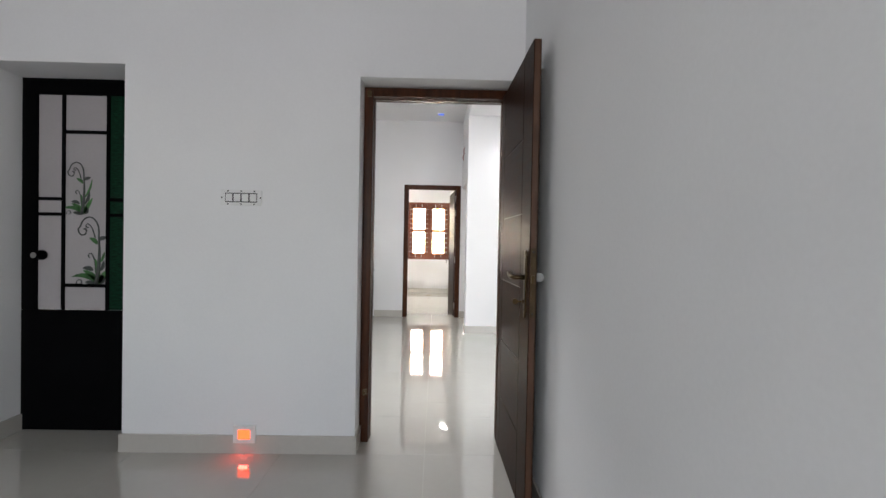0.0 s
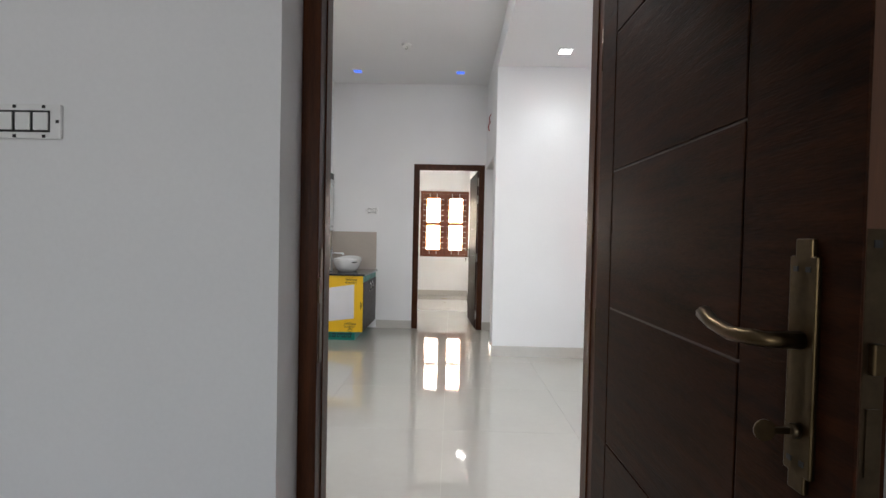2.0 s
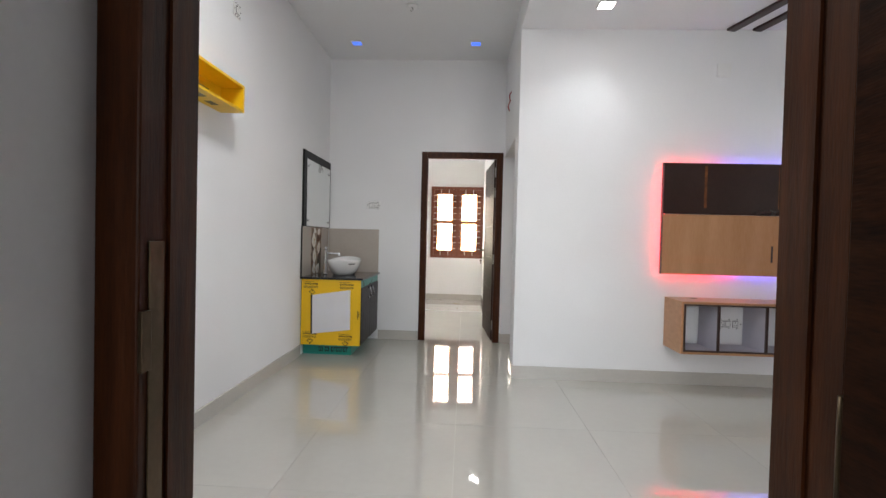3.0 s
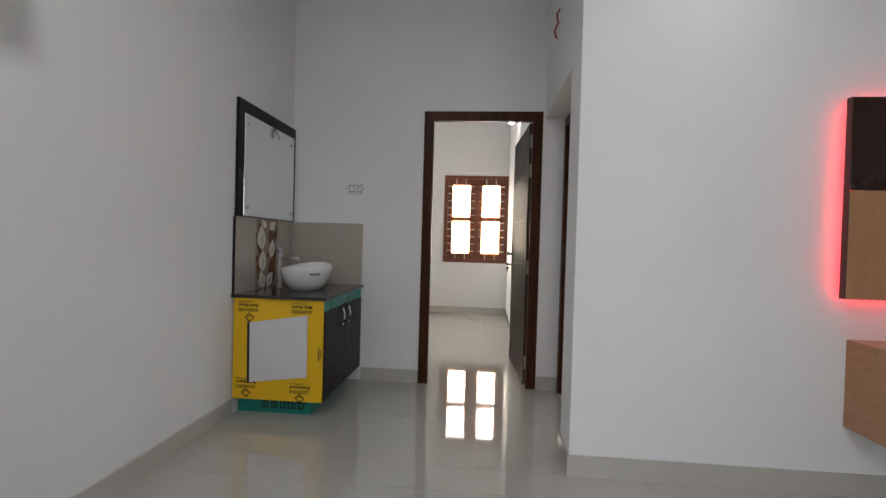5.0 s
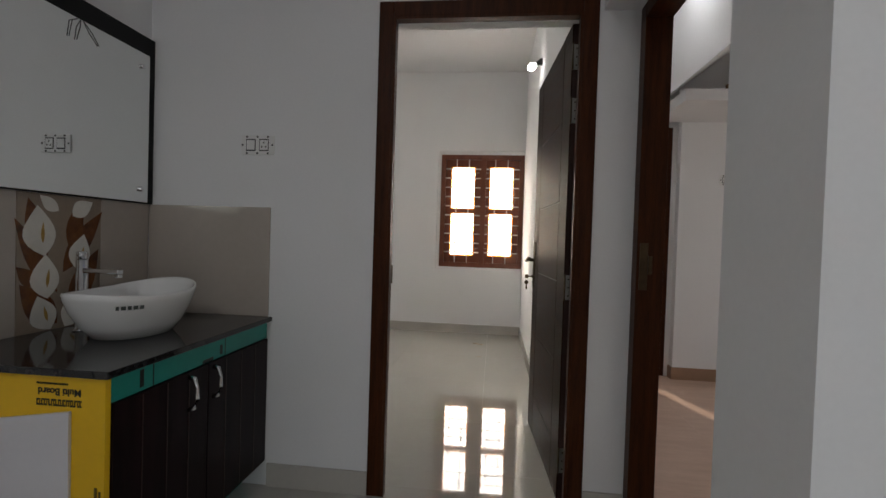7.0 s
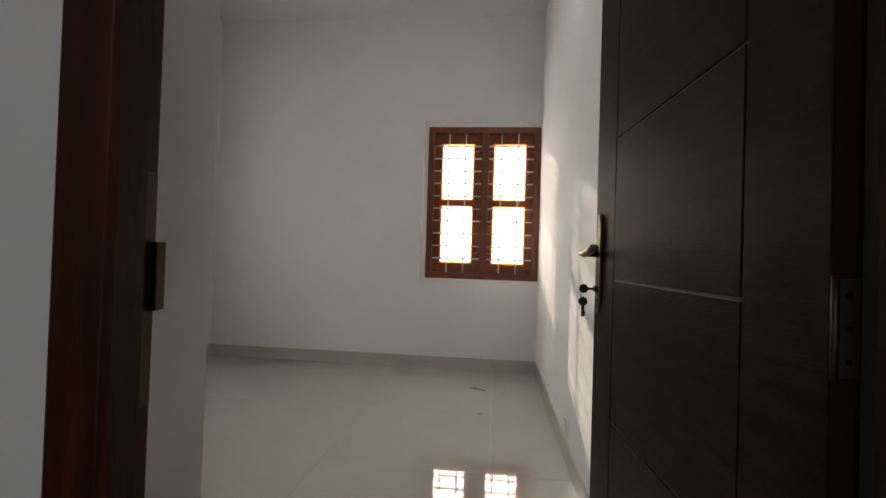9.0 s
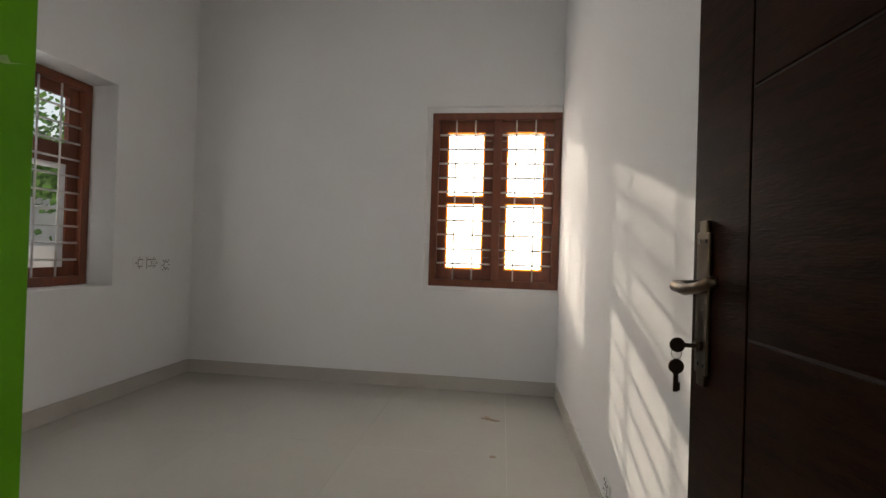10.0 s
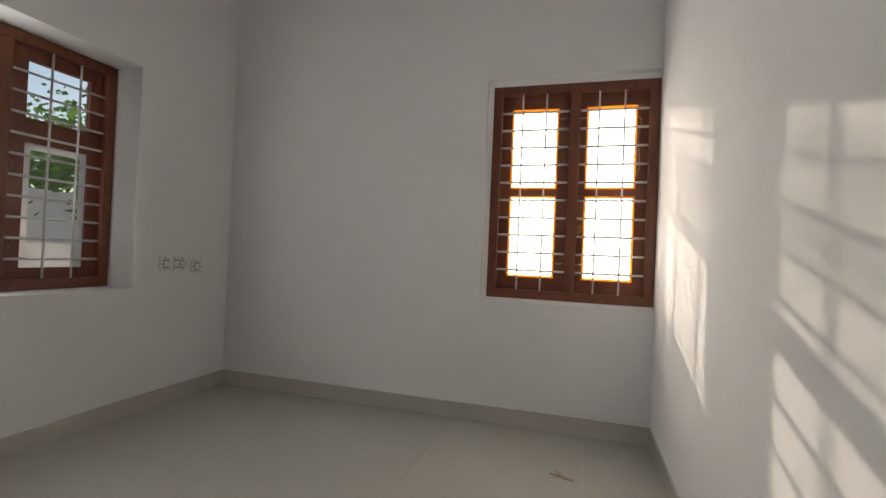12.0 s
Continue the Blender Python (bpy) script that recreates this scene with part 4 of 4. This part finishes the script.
def vanity():
    v = thing("vanity_cabinet", "washbasin cabinet in yellow film with dark rosewood doors", "cabinet", pose(-1.31, 5.96, 0))
    ln, dp = 0.85, 0.575
    part("plinth", boxes((0.005, dp - 0.10, 0.09, ln - 0.003, 0, 0.108), bevel=0.002), TEAL, v, "teal film-wrapped plinth")
    part("plinth_print", letters(bmesh.new(), 0.16, 0.45, 0.028, 0.076, 0.0885, 0.09, 4), INK, v)
    part("side_panel", boxes((0.012, dp, 0.005, 0.023, 0.108, 0.727), bevel=0.001), YELLOW, v, "yellow film-covered side panel")
    part("carcass", boxes((0.004, dp - 0.012, 0.024, ln - 0.004, 0.109, 0.726)), CABWOOD, v)
    part("white_board", prism(bmesh.new(), ((0.12, 0.58), (0.48, 0.635), (0.482, 0.262), (0.124, 0.215)), "y", -0.004, 0.0045), WHITEBOARD, v, "bare white area of the board")
    part("cut_edge", prism(bmesh.new(), ((0.103, 0.584), (0.12, 0.58), (0.124, 0.215), (0.108, 0.206)), "y", -0.003, 0.0045), INK, v)
    for u, z in ((0.105, 0.665), (0.445, 0.665), (0.10, 0.195), (0.44, 0.178)):
        writing("printed_lettering", "Multi Board", 0.019, pose(u, 0.0042, z + 0.026, 90, 0, 0) @ pose(0, 0, 0, 0, 0, 180), INK, v)
        tagged(part("print_block", letters(letters(bmesh.new(), u - 0.066, u + 0.066, z - 0.020, z - 0.002, 0.0035, 0.0048, z), u - 0.066, u + 0.03, z + 0.036, z + 0.041, 0.0035, 0.0048, u + z), INK, v), kind="stuff")
    for u, z in ((0.115, 0.610), (0.10, 0.148), (0.44, 0.130)):
        q = 0.031
        part("diamond_mark", prism(prism(bmesh.new(), ((u - q, z), (u, z + q), (u, z + q - 0.009), (u - q + 0.009, z), (u, z - q + 0.009), (u, z - q)), "y", 0.0035, 0.0048), ((u + q, z), (u, z - q), (u, z - q + 0.009), (u + q - 0.009, z), (u + 0.006, z + 0.011), (u - 0.006, z + 0.001), (u - 0.010, z + 0.006), (u + 0.006, z + 0.020)), "y", 0.0035, 0.0048), INK, v)
    part("print_block", boxes((0.548, 0.556, 0.0035, 0.0048, 0.36, 0.44), (0.56, 0.566, 0.0035, 0.0048, 0.38, 0.43)), BROWNINK, v)
    xf = dp - 0.012
    part("top_rail", boxes((xf, xf + 0.012, 0.024, ln - 0.004, 0.655, 0.726)), TEAL, v, "teal film-covered rail")
    for r in ((0.12, 0.135, 0.665, 0.715), (0.17, 0.174, 0.656, 0.725), (0.40, 0.46, 0.656, 0.668), (0.53, 0.534, 0.656, 0.725), (0.50, 0.515, 0.665, 0.70)):
        part("rail_print", boxes((xf + 0.0115, xf + 0.0127, *r)), INK, v)
    for a, b, hy in ((0.026, 0.424, 0.325), (0.428, ln - 0.006, 0.455)):
        d = part("door", boxes((xf, xf + 0.018, a, b, 0.112, 0.652), bevel=0.002), CABWOOD, v)
        for i in range(1, 4):
            yy = a + (b - a) * i / 4
            part("groove_bead", boxes((xf + 0.0178, xf + 0.0195, yy - 0.002, yy + 0.002, 0.12, 0.645)), DARKTRIM, d)
        part("handle", tubed([(xf + 0.018, hy, 0.635), (xf + 0.036, hy, 0.63), (xf + 0.046, hy, 0.60), (xf + 0.046, hy + 0.004, 0.565), (xf + 0.036, hy, 0.535), (xf + 0.018, hy, 0.528)], [0.009, 0.008, 0.006, 0.006, 0.008, 0.009], 8), CHROME, d, "curved chrome handle")
    solid("granite_counter", boxes((-1.309, -0.712, 5.945, 6.808, 0.728, 0.748), bevel=0.003), GRANITE, "black polished granite counter on the vanity cabinet", "countertop")


vanity()

sp = thing("backsplash", "beige glazed tiles behind the washbasin", "wall tiles", pose(-1.31, 5.97, 0.748))
for a, b in ((0.0, 0.256), (0.579, 0.832)):
    part("tile", boxes((0, 0.009, a + 0.001, b - 0.001, 0, 0.477), bevel=0.001), SPLASH, sp)
for a, b in ((0.009, 0.58),):
    part("tile", boxes((a + 0.001, b - 0.001, 0.831, 0.84, 0, 0.477), bevel=0.001), SPLASH, sp)
art = part("art_tile", boxes((0, 0.009, 0.257, 0.578, 0, 0.477), bevel=0.001), ARTBACK, sp, "brown tile painted with white calla lilies")
part("edge_strip", boxes((0, 0.012, -0.012, -0.001, 0, 0.477)), BLACKBOARD, sp, "black edge strip")


def lily_tile():
    def leafpts(u, z, ang, ln, wd):
        c, s_ = math.cos(ang), math.sin(ang)
        top = [(t, wd * math.sin(math.pi * t) ** 0.9 * (1.25 - 0.6 * t)) for t in (i / 9 for i in range(10))]
        pts = [(t, w) for t, w in top] + [(t, -0.8 * w) for t, w in top[-2:0:-1]]
        return [(u + ln * t * c - w * s_, z + ln * t * s_ + w * c) for t, w in pts]
    d = 0.0094
    for i, (u, z, a, ln, w) in enumerate(((0.40, 0.13, 2.1, 0.30, 0.022), (0.42, 0.20, 0.95, 0.28, 0.024), (0.40, 0.02, 2.3, 0.20, 0.03), (0.45, 0.05, 1.1, 0.26, 0.028), (0.36, 0.26, 1.9, 0.21, 0.024), (0.45, 0.28, 1.35, 0.19, 0.02), (0.33, 0.16, 2.4, 0.10, 0.016), (0.50, 0.02, 1.35, 0.14, 0.02), (0.30, 0.30, 1.5, 0.14, 0.012))):
        part("painted_leaf", prism(bmesh.new(), leafpts(u, z, a, ln, 1.9 * w), "x", 0.008, d + 0.0001 * i), LEAFBROWN, art)
    for i, (u, z, a, ln, w) in enumerate(((0.350, 0.262, 1.72, 0.175, 0.066), (0.362, 0.112, 1.62, 0.155, 0.060), (0.480, 0.205, 1.40, 0.135, 0.050), (0.375, 0.003, 1.95, 0.13, 0.055), (0.43, 0.003, 0.95, 0.125, 0.050), (0.455, 0.405, 0.6, 0.10, 0.036), (0.40, 0.42, 2.5, 0.085, 0.026))):
        part("painted_petal", prism(bmesh.new(), [(min(max(p, 0.26), 0.575), min(max(q, 0.003), 0.474)) for p, q in leafpts(u, z, a, ln, w)], "x", 0.008, d + 0.0012 + 0.0001 * i), PETAL, art)
        if i < 5:
            part("painted_spadix", prism(bmesh.new(), [(p, max(q, 0.003)) for p, q in leafpts(u + 0.25 * ln * math.cos(a), z + 0.25 * ln * math.sin(a), a - 0.15, 0.42 * ln, 0.007)], "x", 0.009, d + 0.002 + 0.0001 * i), SPADIX, art)


lily_tile()

mr = thing("wall_mirror", "mirror with studs on a black wall board", "mirror", pose(-1.31, 5.97, 1.226))
part("backboard", boxes((0, 0.02, 0, 0.838, 0, 0.725), bevel=0.002), BLACKBOARD, mr, "black backing board")
part("mirror_glass", boxes((0.021, 0.026, 0.06, 0.80, 0.004, 0.645), bevel=0.0015), MIRROR, mr, "silvered mirror glass")
for u in (0.105, 0.755):
    for z in (0.06, 0.585):
        part("stud", tubed([(0.026, u, z), (0.034, u, z), (0.037, u, z)], [0.011, 0.011, 0.006], 12), CHROME, mr)
wr = thing("loose_wire", "thin dark wires hanging over the mirror", "wiring", pose(-1.284, 6.42, 1.87))
for pts in ([(0, 0, 0), (0.006, -0.03, -0.02), (0.004, -0.04, -0.08)], [(0, 0.01, 0), (0.008, 0.0, -0.03), (0.004, -0.01, -0.08)], [(0, 0.02, 0), (0.006, 0.05, -0.03), (0.003, 0.085, -0.065)]):
    part("wire", tubed(pts, 0.0018, 5), LINE, wr)


def basin():
    cx, cy, z0 = -1.0, 6.37, 0.748
    t = thing("wash_basin", "white ceramic boat-shaped basin on the granite counter", "basin", pose(cx, cy, z0))
    n, bm, rings = 40, bmesh.new(), []
    prof = [(0.50, 0.0), (0.62, 0.004), (0.78, 0.04), (0.91, 0.085), (0.985, 0.125), (1.0, 0.140), (0.985, 0.146), (0.955, 0.143), (0.93, 0.125), (0.82, 0.07), (0.6, 0.025), (0.2, 0.014)]
    for r, h in prof:
        ring = []
        for i in range(n):
            a = 2 * math.pi * i / n
            ex = 0.165 * r * math.copysign(abs(math.cos(a)) ** 0.92, math.cos(a))
            ey = 0.222 * r * math.copysign(abs(math.sin(a)) ** 0.92, math.sin(a))
            lift = 1 + 0.13 * (math.sin(a) ** 2 - 0.5) * (1 if h > 0.02 else 0) + (0.06 * math.sin(a) if h > 0.02 else 0)
            ring.append(bm.verts.new((ex, ey, 1.1 * h * lift)))
        rings.append(ring)
    for r0, r1 in zip(rings, rings[1:]):
        for i in range(n):
            bm.faces.new((r0[i], r0[(i + 1) % n], r1[(i + 1) % n], r1[i])).smooth = True
    bm.faces.new(rings[0][::-1])
    bm.faces.new(rings[-1])
    part("bowl", bm, CERAMIC, t)
    part("drain", tubed([(0, 0, 0.012), (0, 0, 0.018)], 0.022, 14), CHROME, t)
    marks = bmesh.new()
    for i, w in enumerate((0.9, 1.0, 0.8, 1.0, 0.7)):
        a = -0.62 - 0.085 * i
        p = Vector((0.165 * 0.985 * math.cos(a), 0.222 * 0.985 * math.sin(a), 0.116))
        m = Matrix.Translation(p) @ Matrix.Rotation(math.atan2(p.y / 0.222 ** 2, p.x / 0.165 ** 2) - math.pi / 2, 4, "Z")
        b0 = len(marks.verts)
        box(marks, -0.006 * w, 0.006 * w, -0.001, 0.004, -0.006, 0.006)
        marks.verts.ensure_lookup_table()
        bmesh.ops.transform(marks, matrix=m, verts=marks.verts[b0:])
    part("printed_mark", marks, STEMINK, t, "small printed grey mark")
    tp = thing("basin_tap", "tall chrome mixer tap behind the basin", "tap", pose(-1.195, 6.36, z0))
    part("body", tubed([(0, 0, 0), (0, 0, 0.006), (0, 0, 0.008), (0, 0, 0.25), (0, 0, 0.252)], [0.026, 0.026, 0.018, 0.018, 0.014], 16), CHROME, tp)
    part("spout", boxes((0.0, 0.15, -0.012, 0.012, 0.205, 0.222), (0.132, 0.15, -0.010, 0.010, 0.192, 0.206), bevel=0.004), CHROME, tp)
    part("lever", tubed([(0, 0, 0.252), (0, 0, 0.275), (0, 0, 0.28)], [0.017, 0.017, 0.012], 16), CHROME, tp)


basin()

# ---- niche and yellow shelf in the hall ----
nc = thing("display_niche", "white wall niche with black trim and glass shelves", "niche", pose(-1.31, 3.15, 0.757))
part("trim", boxes((-0.02, 0.012, 0.805, 0.83, 0, 1.643), (-0.02, 0.012, 0, 0.025, 0, 1.643), (-0.02, 0.012, 0.025, 0.805, 1.618, 1.643)), BLACKBOARD, nc, "black edge trim")
part("sill", boxes((-0.27, 0.006, 0.025, 0.805, 0, 0.02)), GREYLAM, nc, "grey laminate sill")
for z in (0.42, 0.83, 1.24):
    part("glass_shelf", boxes((-0.26, -0.03, 0.03, 0.80, z, z + 0.008)), SHELFGLASS, nc)
part("film_print", boxes((-0.2695, -0.268, 0.45, 0.78, 0.19, 0.24), (-0.2695, -0.268, 0.45, 0.78, 0.155, 0.16), (-0.2695, -0.268, 0.45, 0.78, 0.70, 0.75), (-0.2695, -0.268, 0.45, 0.78, 0.665, 0.67)), LEAFINK, nc)
tb = thing("teal_board", "teal film-wrapped board fixed across the niche", "board", pose(-1.31, 3.62, 1.62))
part("board", boxes((-0.02, 0.02, 0.0, 0.17, 0, 0.70), bevel=0.002), TEAL, tb)
part("print_block", boxes((0.0195, 0.021, 0.03, 0.14, 0.24, 0.30), (0.0195, 0.021, 0.04, 0.13, 0.15, 0.165), (0.0195, 0.021, 0.04, 0.13, 0.11, 0.125), (0.0195, 0.021, 0.02, 0.15, 0.02, 0.07), (0.0195, 0.021, 0.02, 0.15, 0.36, 0.45)), INK, tb)
ys = thing("wall_shelf", "open yellow film-covered box shelf on the wall", "shelf", pose(-1.31, 3.886, 1.885))
sw, sd, sh = 0.635, 0.148, 0.165
part("bottom_board", boxes((0, sd, 0, sw, 0, 0.016), bevel=0.001), YELLOW, ys)
part("top_board", boxes((0, sd, 0, sw, sh - 0.016, sh), bevel=0.001), YELLOW, ys)
part("end_board", boxes((0, sd, 0, 0.016, 0.016, sh - 0.016)), YELLOW, ys)
part("end_board", boxes((0, sd, sw - 0.016, sw, 0.016, sh - 0.016)), YELLOW, ys)
part("back_board", boxes((0, 0.008, 0.016, sw - 0.016, 0.016, sh - 0.016)), YELLOW, ys)
part("print_block", boxes((0.0078, 0.0088, 0.06, 0.20, 0.05, 0.10), (0.0078, 0.0088, 0.35, 0.5, 0.06, 0.075), (0.0078, 0.0088, 0.36, 0.48, 0.085, 0.1)), BROWNINK, ys)
part("print_block", boxes((0.03, 0.10, 0.15, 0.30, -0.001, 0.0005), (0.04, 0.08, 0.38, 0.46, -0.001, 0.0005)), BROWNINK, ys)
yb = thing("yellow_board", "yellow film-covered upright board above the shelf", "board", pose(-1.31, 3.99, 2.055))
part("board", boxes((0.0, 0.018, 0.0, 0.16, 0, 0.5), bevel=0.001), YELLOW, yb)

# ---- bedroom things ----
wd = thing("wardrobe", "wardrobe with a side wrapped in green film", "wardrobe", pose(-2.41, 7.072, 0))
part("carcass", boxes((0.004, 1.77, 0, 0.45, 0.0, 2.1), bevel=0.002), GREYLAM, wd)
part("side_board", boxes((1.771, 1.785, 0, 0.362, 0.0, 2.1), bevel=0.001), GREYLAM, wd, "pale grey laminate side board")
part("side_groove", boxes((1.771, 1.777, 0.363, 0.374, 0.0, 2.1)), LINE, wd)
gs = part("green_side", boxes((1.771, 1.788, 0.375, 0.470, 0.0, 2.1), bevel=0.001), GREENFILM, wd, "green film-wrapped edge board")
part("film_tear", prism(bmesh.new(), ((0.385, 1.33), (0.405, 1.323), (0.425, 1.332), (0.43, 1.322), (0.455, 1.33), (0.425, 1.318), (0.40, 1.316)), "x", 1.7875, 1.789), TORNFILM, gs, "torn white crease in the film")
for i in range(3):
    dr = part("door", boxes((0.006 + 0.588 * i, 0.59 + 0.588 * i, 0.461, 0.479, 0.06, 2.095), bevel=0.002), GREYLAM, wd)
    part("handle", tubed([(0.54 + 0.588 * i, 0.479, 0.95), (0.54 + 0.588 * i, 0.50, 0.96), (0.54 + 0.588 * i, 0.50, 1.08), (0.54 + 0.588 * i, 0.479, 1.09)], 0.005, 6), CHROME, dr)

sc = thing("floor_scrap", "small dry brown scrap on the tiled floor", "litter", pose(0.105, 9.80, 0.0, 0, 0, -20))
part("scrap", prism(bmesh.new(), ((-0.06, -0.004), (-0.03, 0.016), (-0.035, 0.030), (-0.05, 0.034), (-0.02, 0.032), (0.0, 0.012), (0.06, 0.004), (0.055, -0.006), (0.0, -0.010)), "z", 0.001, 0.007), DRYLEAF, sc)
sc2 = thing("floor_scrap", "tiny brown scrap on the tiled floor", "litter", pose(0.13, 9.27, 0.0))
part("scrap", prism(bmesh.new(), ((-0.015, -0.008), (0.0, -0.012), (0.018, 0.0), (0.006, 0.012), (-0.012, 0.008)), "z", 0.001, 0.005), DRYLEAF, sc2)

for i, (x, w_, h_) in enumerate(((2.12, 0.22, 0.16), (2.40, 0.30, 0.26))):
    cb = thing("carton", "brown cardboard carton stored on the loft slab", "carton", pose(x, 8.62, 2.225, 0, 0, 8 - 14 * i), "cartons on the loft")
    part("box_body", boxes((-w_ / 2, w_ / 2, -0.12, 0.12, 0, h_), bevel=0.004), CARTON, cb)
    part("box_flap", boxes((-w_ / 2, w_ / 2, -0.21, -0.12, h_ - 0.006, h_ - 0.002)), CARTON, cb)

# ---- outside the bedroom window ----
ss = structure("sunshade", boxes((-3.35, -2.70, 8.1, 10.2, 2.32, 2.40)), PLASTER, "white concrete sunshade above the window", "sunshade")
bw = structure("boundary_wall", boxes((-7.2, -7.0, 2, 24, -0.06, 1.7)), PLASTER, "white plastered boundary wall outside", "boundary wall")


def tree(x, y, h, seed):
    rnd = random.Random(seed)
    t = thing("tree", "leafy green tree behind the boundary wall", "tree", pose(x, y, -0.06), "trees outside")
    part("trunk", tubed([(0, 0, 0), (0.05, 0.02, h * 0.2), (0.0, 0.08, h * 0.4), (0.12, 0.1, h * 0.6)], [0.16, 0.13, 0.11, 0.07], 8), BARK, t)
    ends = []
    for i in range(7):
        a = 2 * math.pi * i / 7 + rnd.uniform(-0.3, 0.3)
        r = rnd.uniform(0.9, 1.8)
        e = Vector((r * math.cos(a), r * math.sin(a), h * rnd.uniform(0.45, 0.95)))
        part("limb", tubed([(0.05, 0.08, h * rnd.uniform(0.3, 0.5)), e * 0.6 + Vector((0, 0, h * 0.15)), e], [0.06, 0.035, 0.015], 6), BARK, t)
        ends.append(e)
    verts, faces = [], []
    for i in range(3600):
        e = rnd.choice(ends)
        p = e + Vector((rnd.gauss(0, 0.5), rnd.gauss(0, 0.5), rnd.gauss(0, 0.5)))
        u = Vector((rnd.gauss(0, 1), rnd.gauss(0, 1), rnd.gauss(0, 0.6))).normalized()
        v = u.orthogonal().normalized()
        ln, w_ = rnd.uniform(0.09, 0.19), rnd.uniform(0.03, 0.06)
        b = len(verts)
        verts += [p, p + u * ln * 0.5 + v * w_, p + u * ln, p + u * ln * 0.5 - v * w_]
        faces.append((b, b + 1, b + 2, b + 3))
    me = bpy.data.meshes.new("crown")
    me.from_pydata(verts, [], faces)
    me.materials.append(FOLIAGE)
    c = new("crown", me)
    c.parent = t


def shade_tree(x, y, seed):
    """An unseen leaning tree, added to shade: its long low bough carries an open spray of leaves before the low sun."""
    rnd = random.Random(seed)
    t = thing("tree", "unseen leaning tree added to shade the window with its long leafy bough", "tree", pose(x, y, -0.06), "trees outside")
    part("trunk", tubed([(0, 0, 0), (-0.1, 0.1, 1.6), (0.05, 0.2, 3.1), (0.1, 0.1, 4.6), (-0.1, 0.2, 6.0)], [0.2, 0.17, 0.14, 0.10, 0.05], 10), BARK, t)
    boughs = [[(0.05, 0.15, 3.4), (1.0, 0.0, 4.40), (2.2, -0.1, 4.54), (3.6, 0.0, 4.58)], [(0.1, 0.1, 4.4), (1.2, 0.4, 5.3), (2.6, 0.5, 5.6)], [(0.0, 0.2, 3.9), (-1.1, 0.3, 5.0), (-2.0, 0.2, 5.4)], [(-0.1, 0.2, 5.4), (0.2, -0.9, 6.4), (0.5, -1.5, 6.8)], [(-0.1, 0.2, 5.5), (-0.3, 1.1, 6.6), (-0.2, 1.8, 7.0)]]
    verts, faces = [], []
    for i, b in enumerate(boughs):
        part("limb", tubed(b, [0.075, 0.045, 0.03, 0.012][:len(b)], 6), BARK, t)
        for j in range(430 if i == 0 else 800):
            k = rnd.uniform(0.7, len(b) - 1.001)
            p = Vector(b[int(k)]).lerp(Vector(b[int(k) + 1]), k - int(k))
            spread = 0.13 if i == 0 else 0.42
            p += Vector((rnd.gauss(0, 0.3), rnd.gauss(0, 0.4), rnd.gauss(0, spread)))
            u = Vector((rnd.gauss(0, 1), rnd.gauss(0, 1), rnd.gauss(0, 0.6))).normalized()
            w = u.orthogonal().normalized()
            ln, w_ = rnd.uniform(0.08, 0.16), rnd.uniform(0.022, 0.045)
            c = len(verts)
            verts += [p, p + u * ln * 0.5 + w * w_, p + u * ln, p + u * ln * 0.5 - w * w_]
            faces.append((c, c + 1, c + 2, c + 3))
    me = bpy.data.meshes.new("crown")
    me.from_pydata(verts, [], faces)
    me.materials.append(FOLIAGE)
    c = new("crown", me)
    c.parent = t


# Out of view; placed to dim the sun through the upper north panes.
shade_tree(-5.3, 19.4, 21)
tree(-9.6, 15.2, 3.4, 3)
tree(-8.8, 12.4, 2.5, 5)
tree(-12.0, 18.6, 4.2, 8)

# ---- floor tiles ----
def tiled(name, label, x0, x1, y0, y1, size, ox, oy, mat, tile_name="tile"):
    fl = structure(name, boxes((x0, x1, y0, y1, -0.06, -0.0025)), GROUT, label, "floor")
    shared = {}
    def cuts(a, b, o):
        c = [a]
        q = o + math.ceil((a - o) / size + 1e-6) * size
        while q < b - 1e-6:
            c.append(q)
            q += size
        return c + [b]
    cx, cy = cuts(x0, x1, ox), cuts(y0, y1, oy)
    for a, b in zip(cx, cx[1:]):
        for c, d in zip(cy, cy[1:]):
            w_, h_ = round(b - a, 4), round(d - c, 4)
            if (w_, h_) not in shared:
                shared[w_, h_] = mesh_of("tile", boxes((0.0006, w_ - 0.0006, 0.0006, h_ - 0.0006, -0.0024, 0.0)), mat)
            ob = new(tile_name, shared[w_, h_])
            ob.location = (a, c, 0)
            ob.parent = fl
    return fl


IV = "polished ivory vitrified floor tiles with fine joints"
tiled("floor_start_room", IV, -3.6, 0.72, -3.05, 2.06, 0.8, 0.2, 2.06, TILE)
tiled("floor_doorways", IV, -2.27, 0.69, 2.06, 2.62, 0.8, 0.2, 2.06, TILE)
tiled("floor_hall_edge", IV, 0.69, 4.0, 2.30, 2.62, 0.8, 0.2, 2.06, TILE)
tiled("floor_hall", IV, -1.31, 4.0, 2.62, 5.52, 0.8, 0.2, 2.9, TILE)
tiled("floor_passage", IV, -1.31, 0.79, 5.52, 7.07, 0.8, 0.2, 5.3, TILE)
tiled("floor_bedroom", IV, -2.41, 0.573, 7.07, 10.39, 0.8, 0.2, 8.48, TILE)
tiled("floor_stair_room", "pinkish wood-look floor tiles", 0.79, 4.0, 5.73, 10.9, 0.6, 0.9, 5.73, PINK)
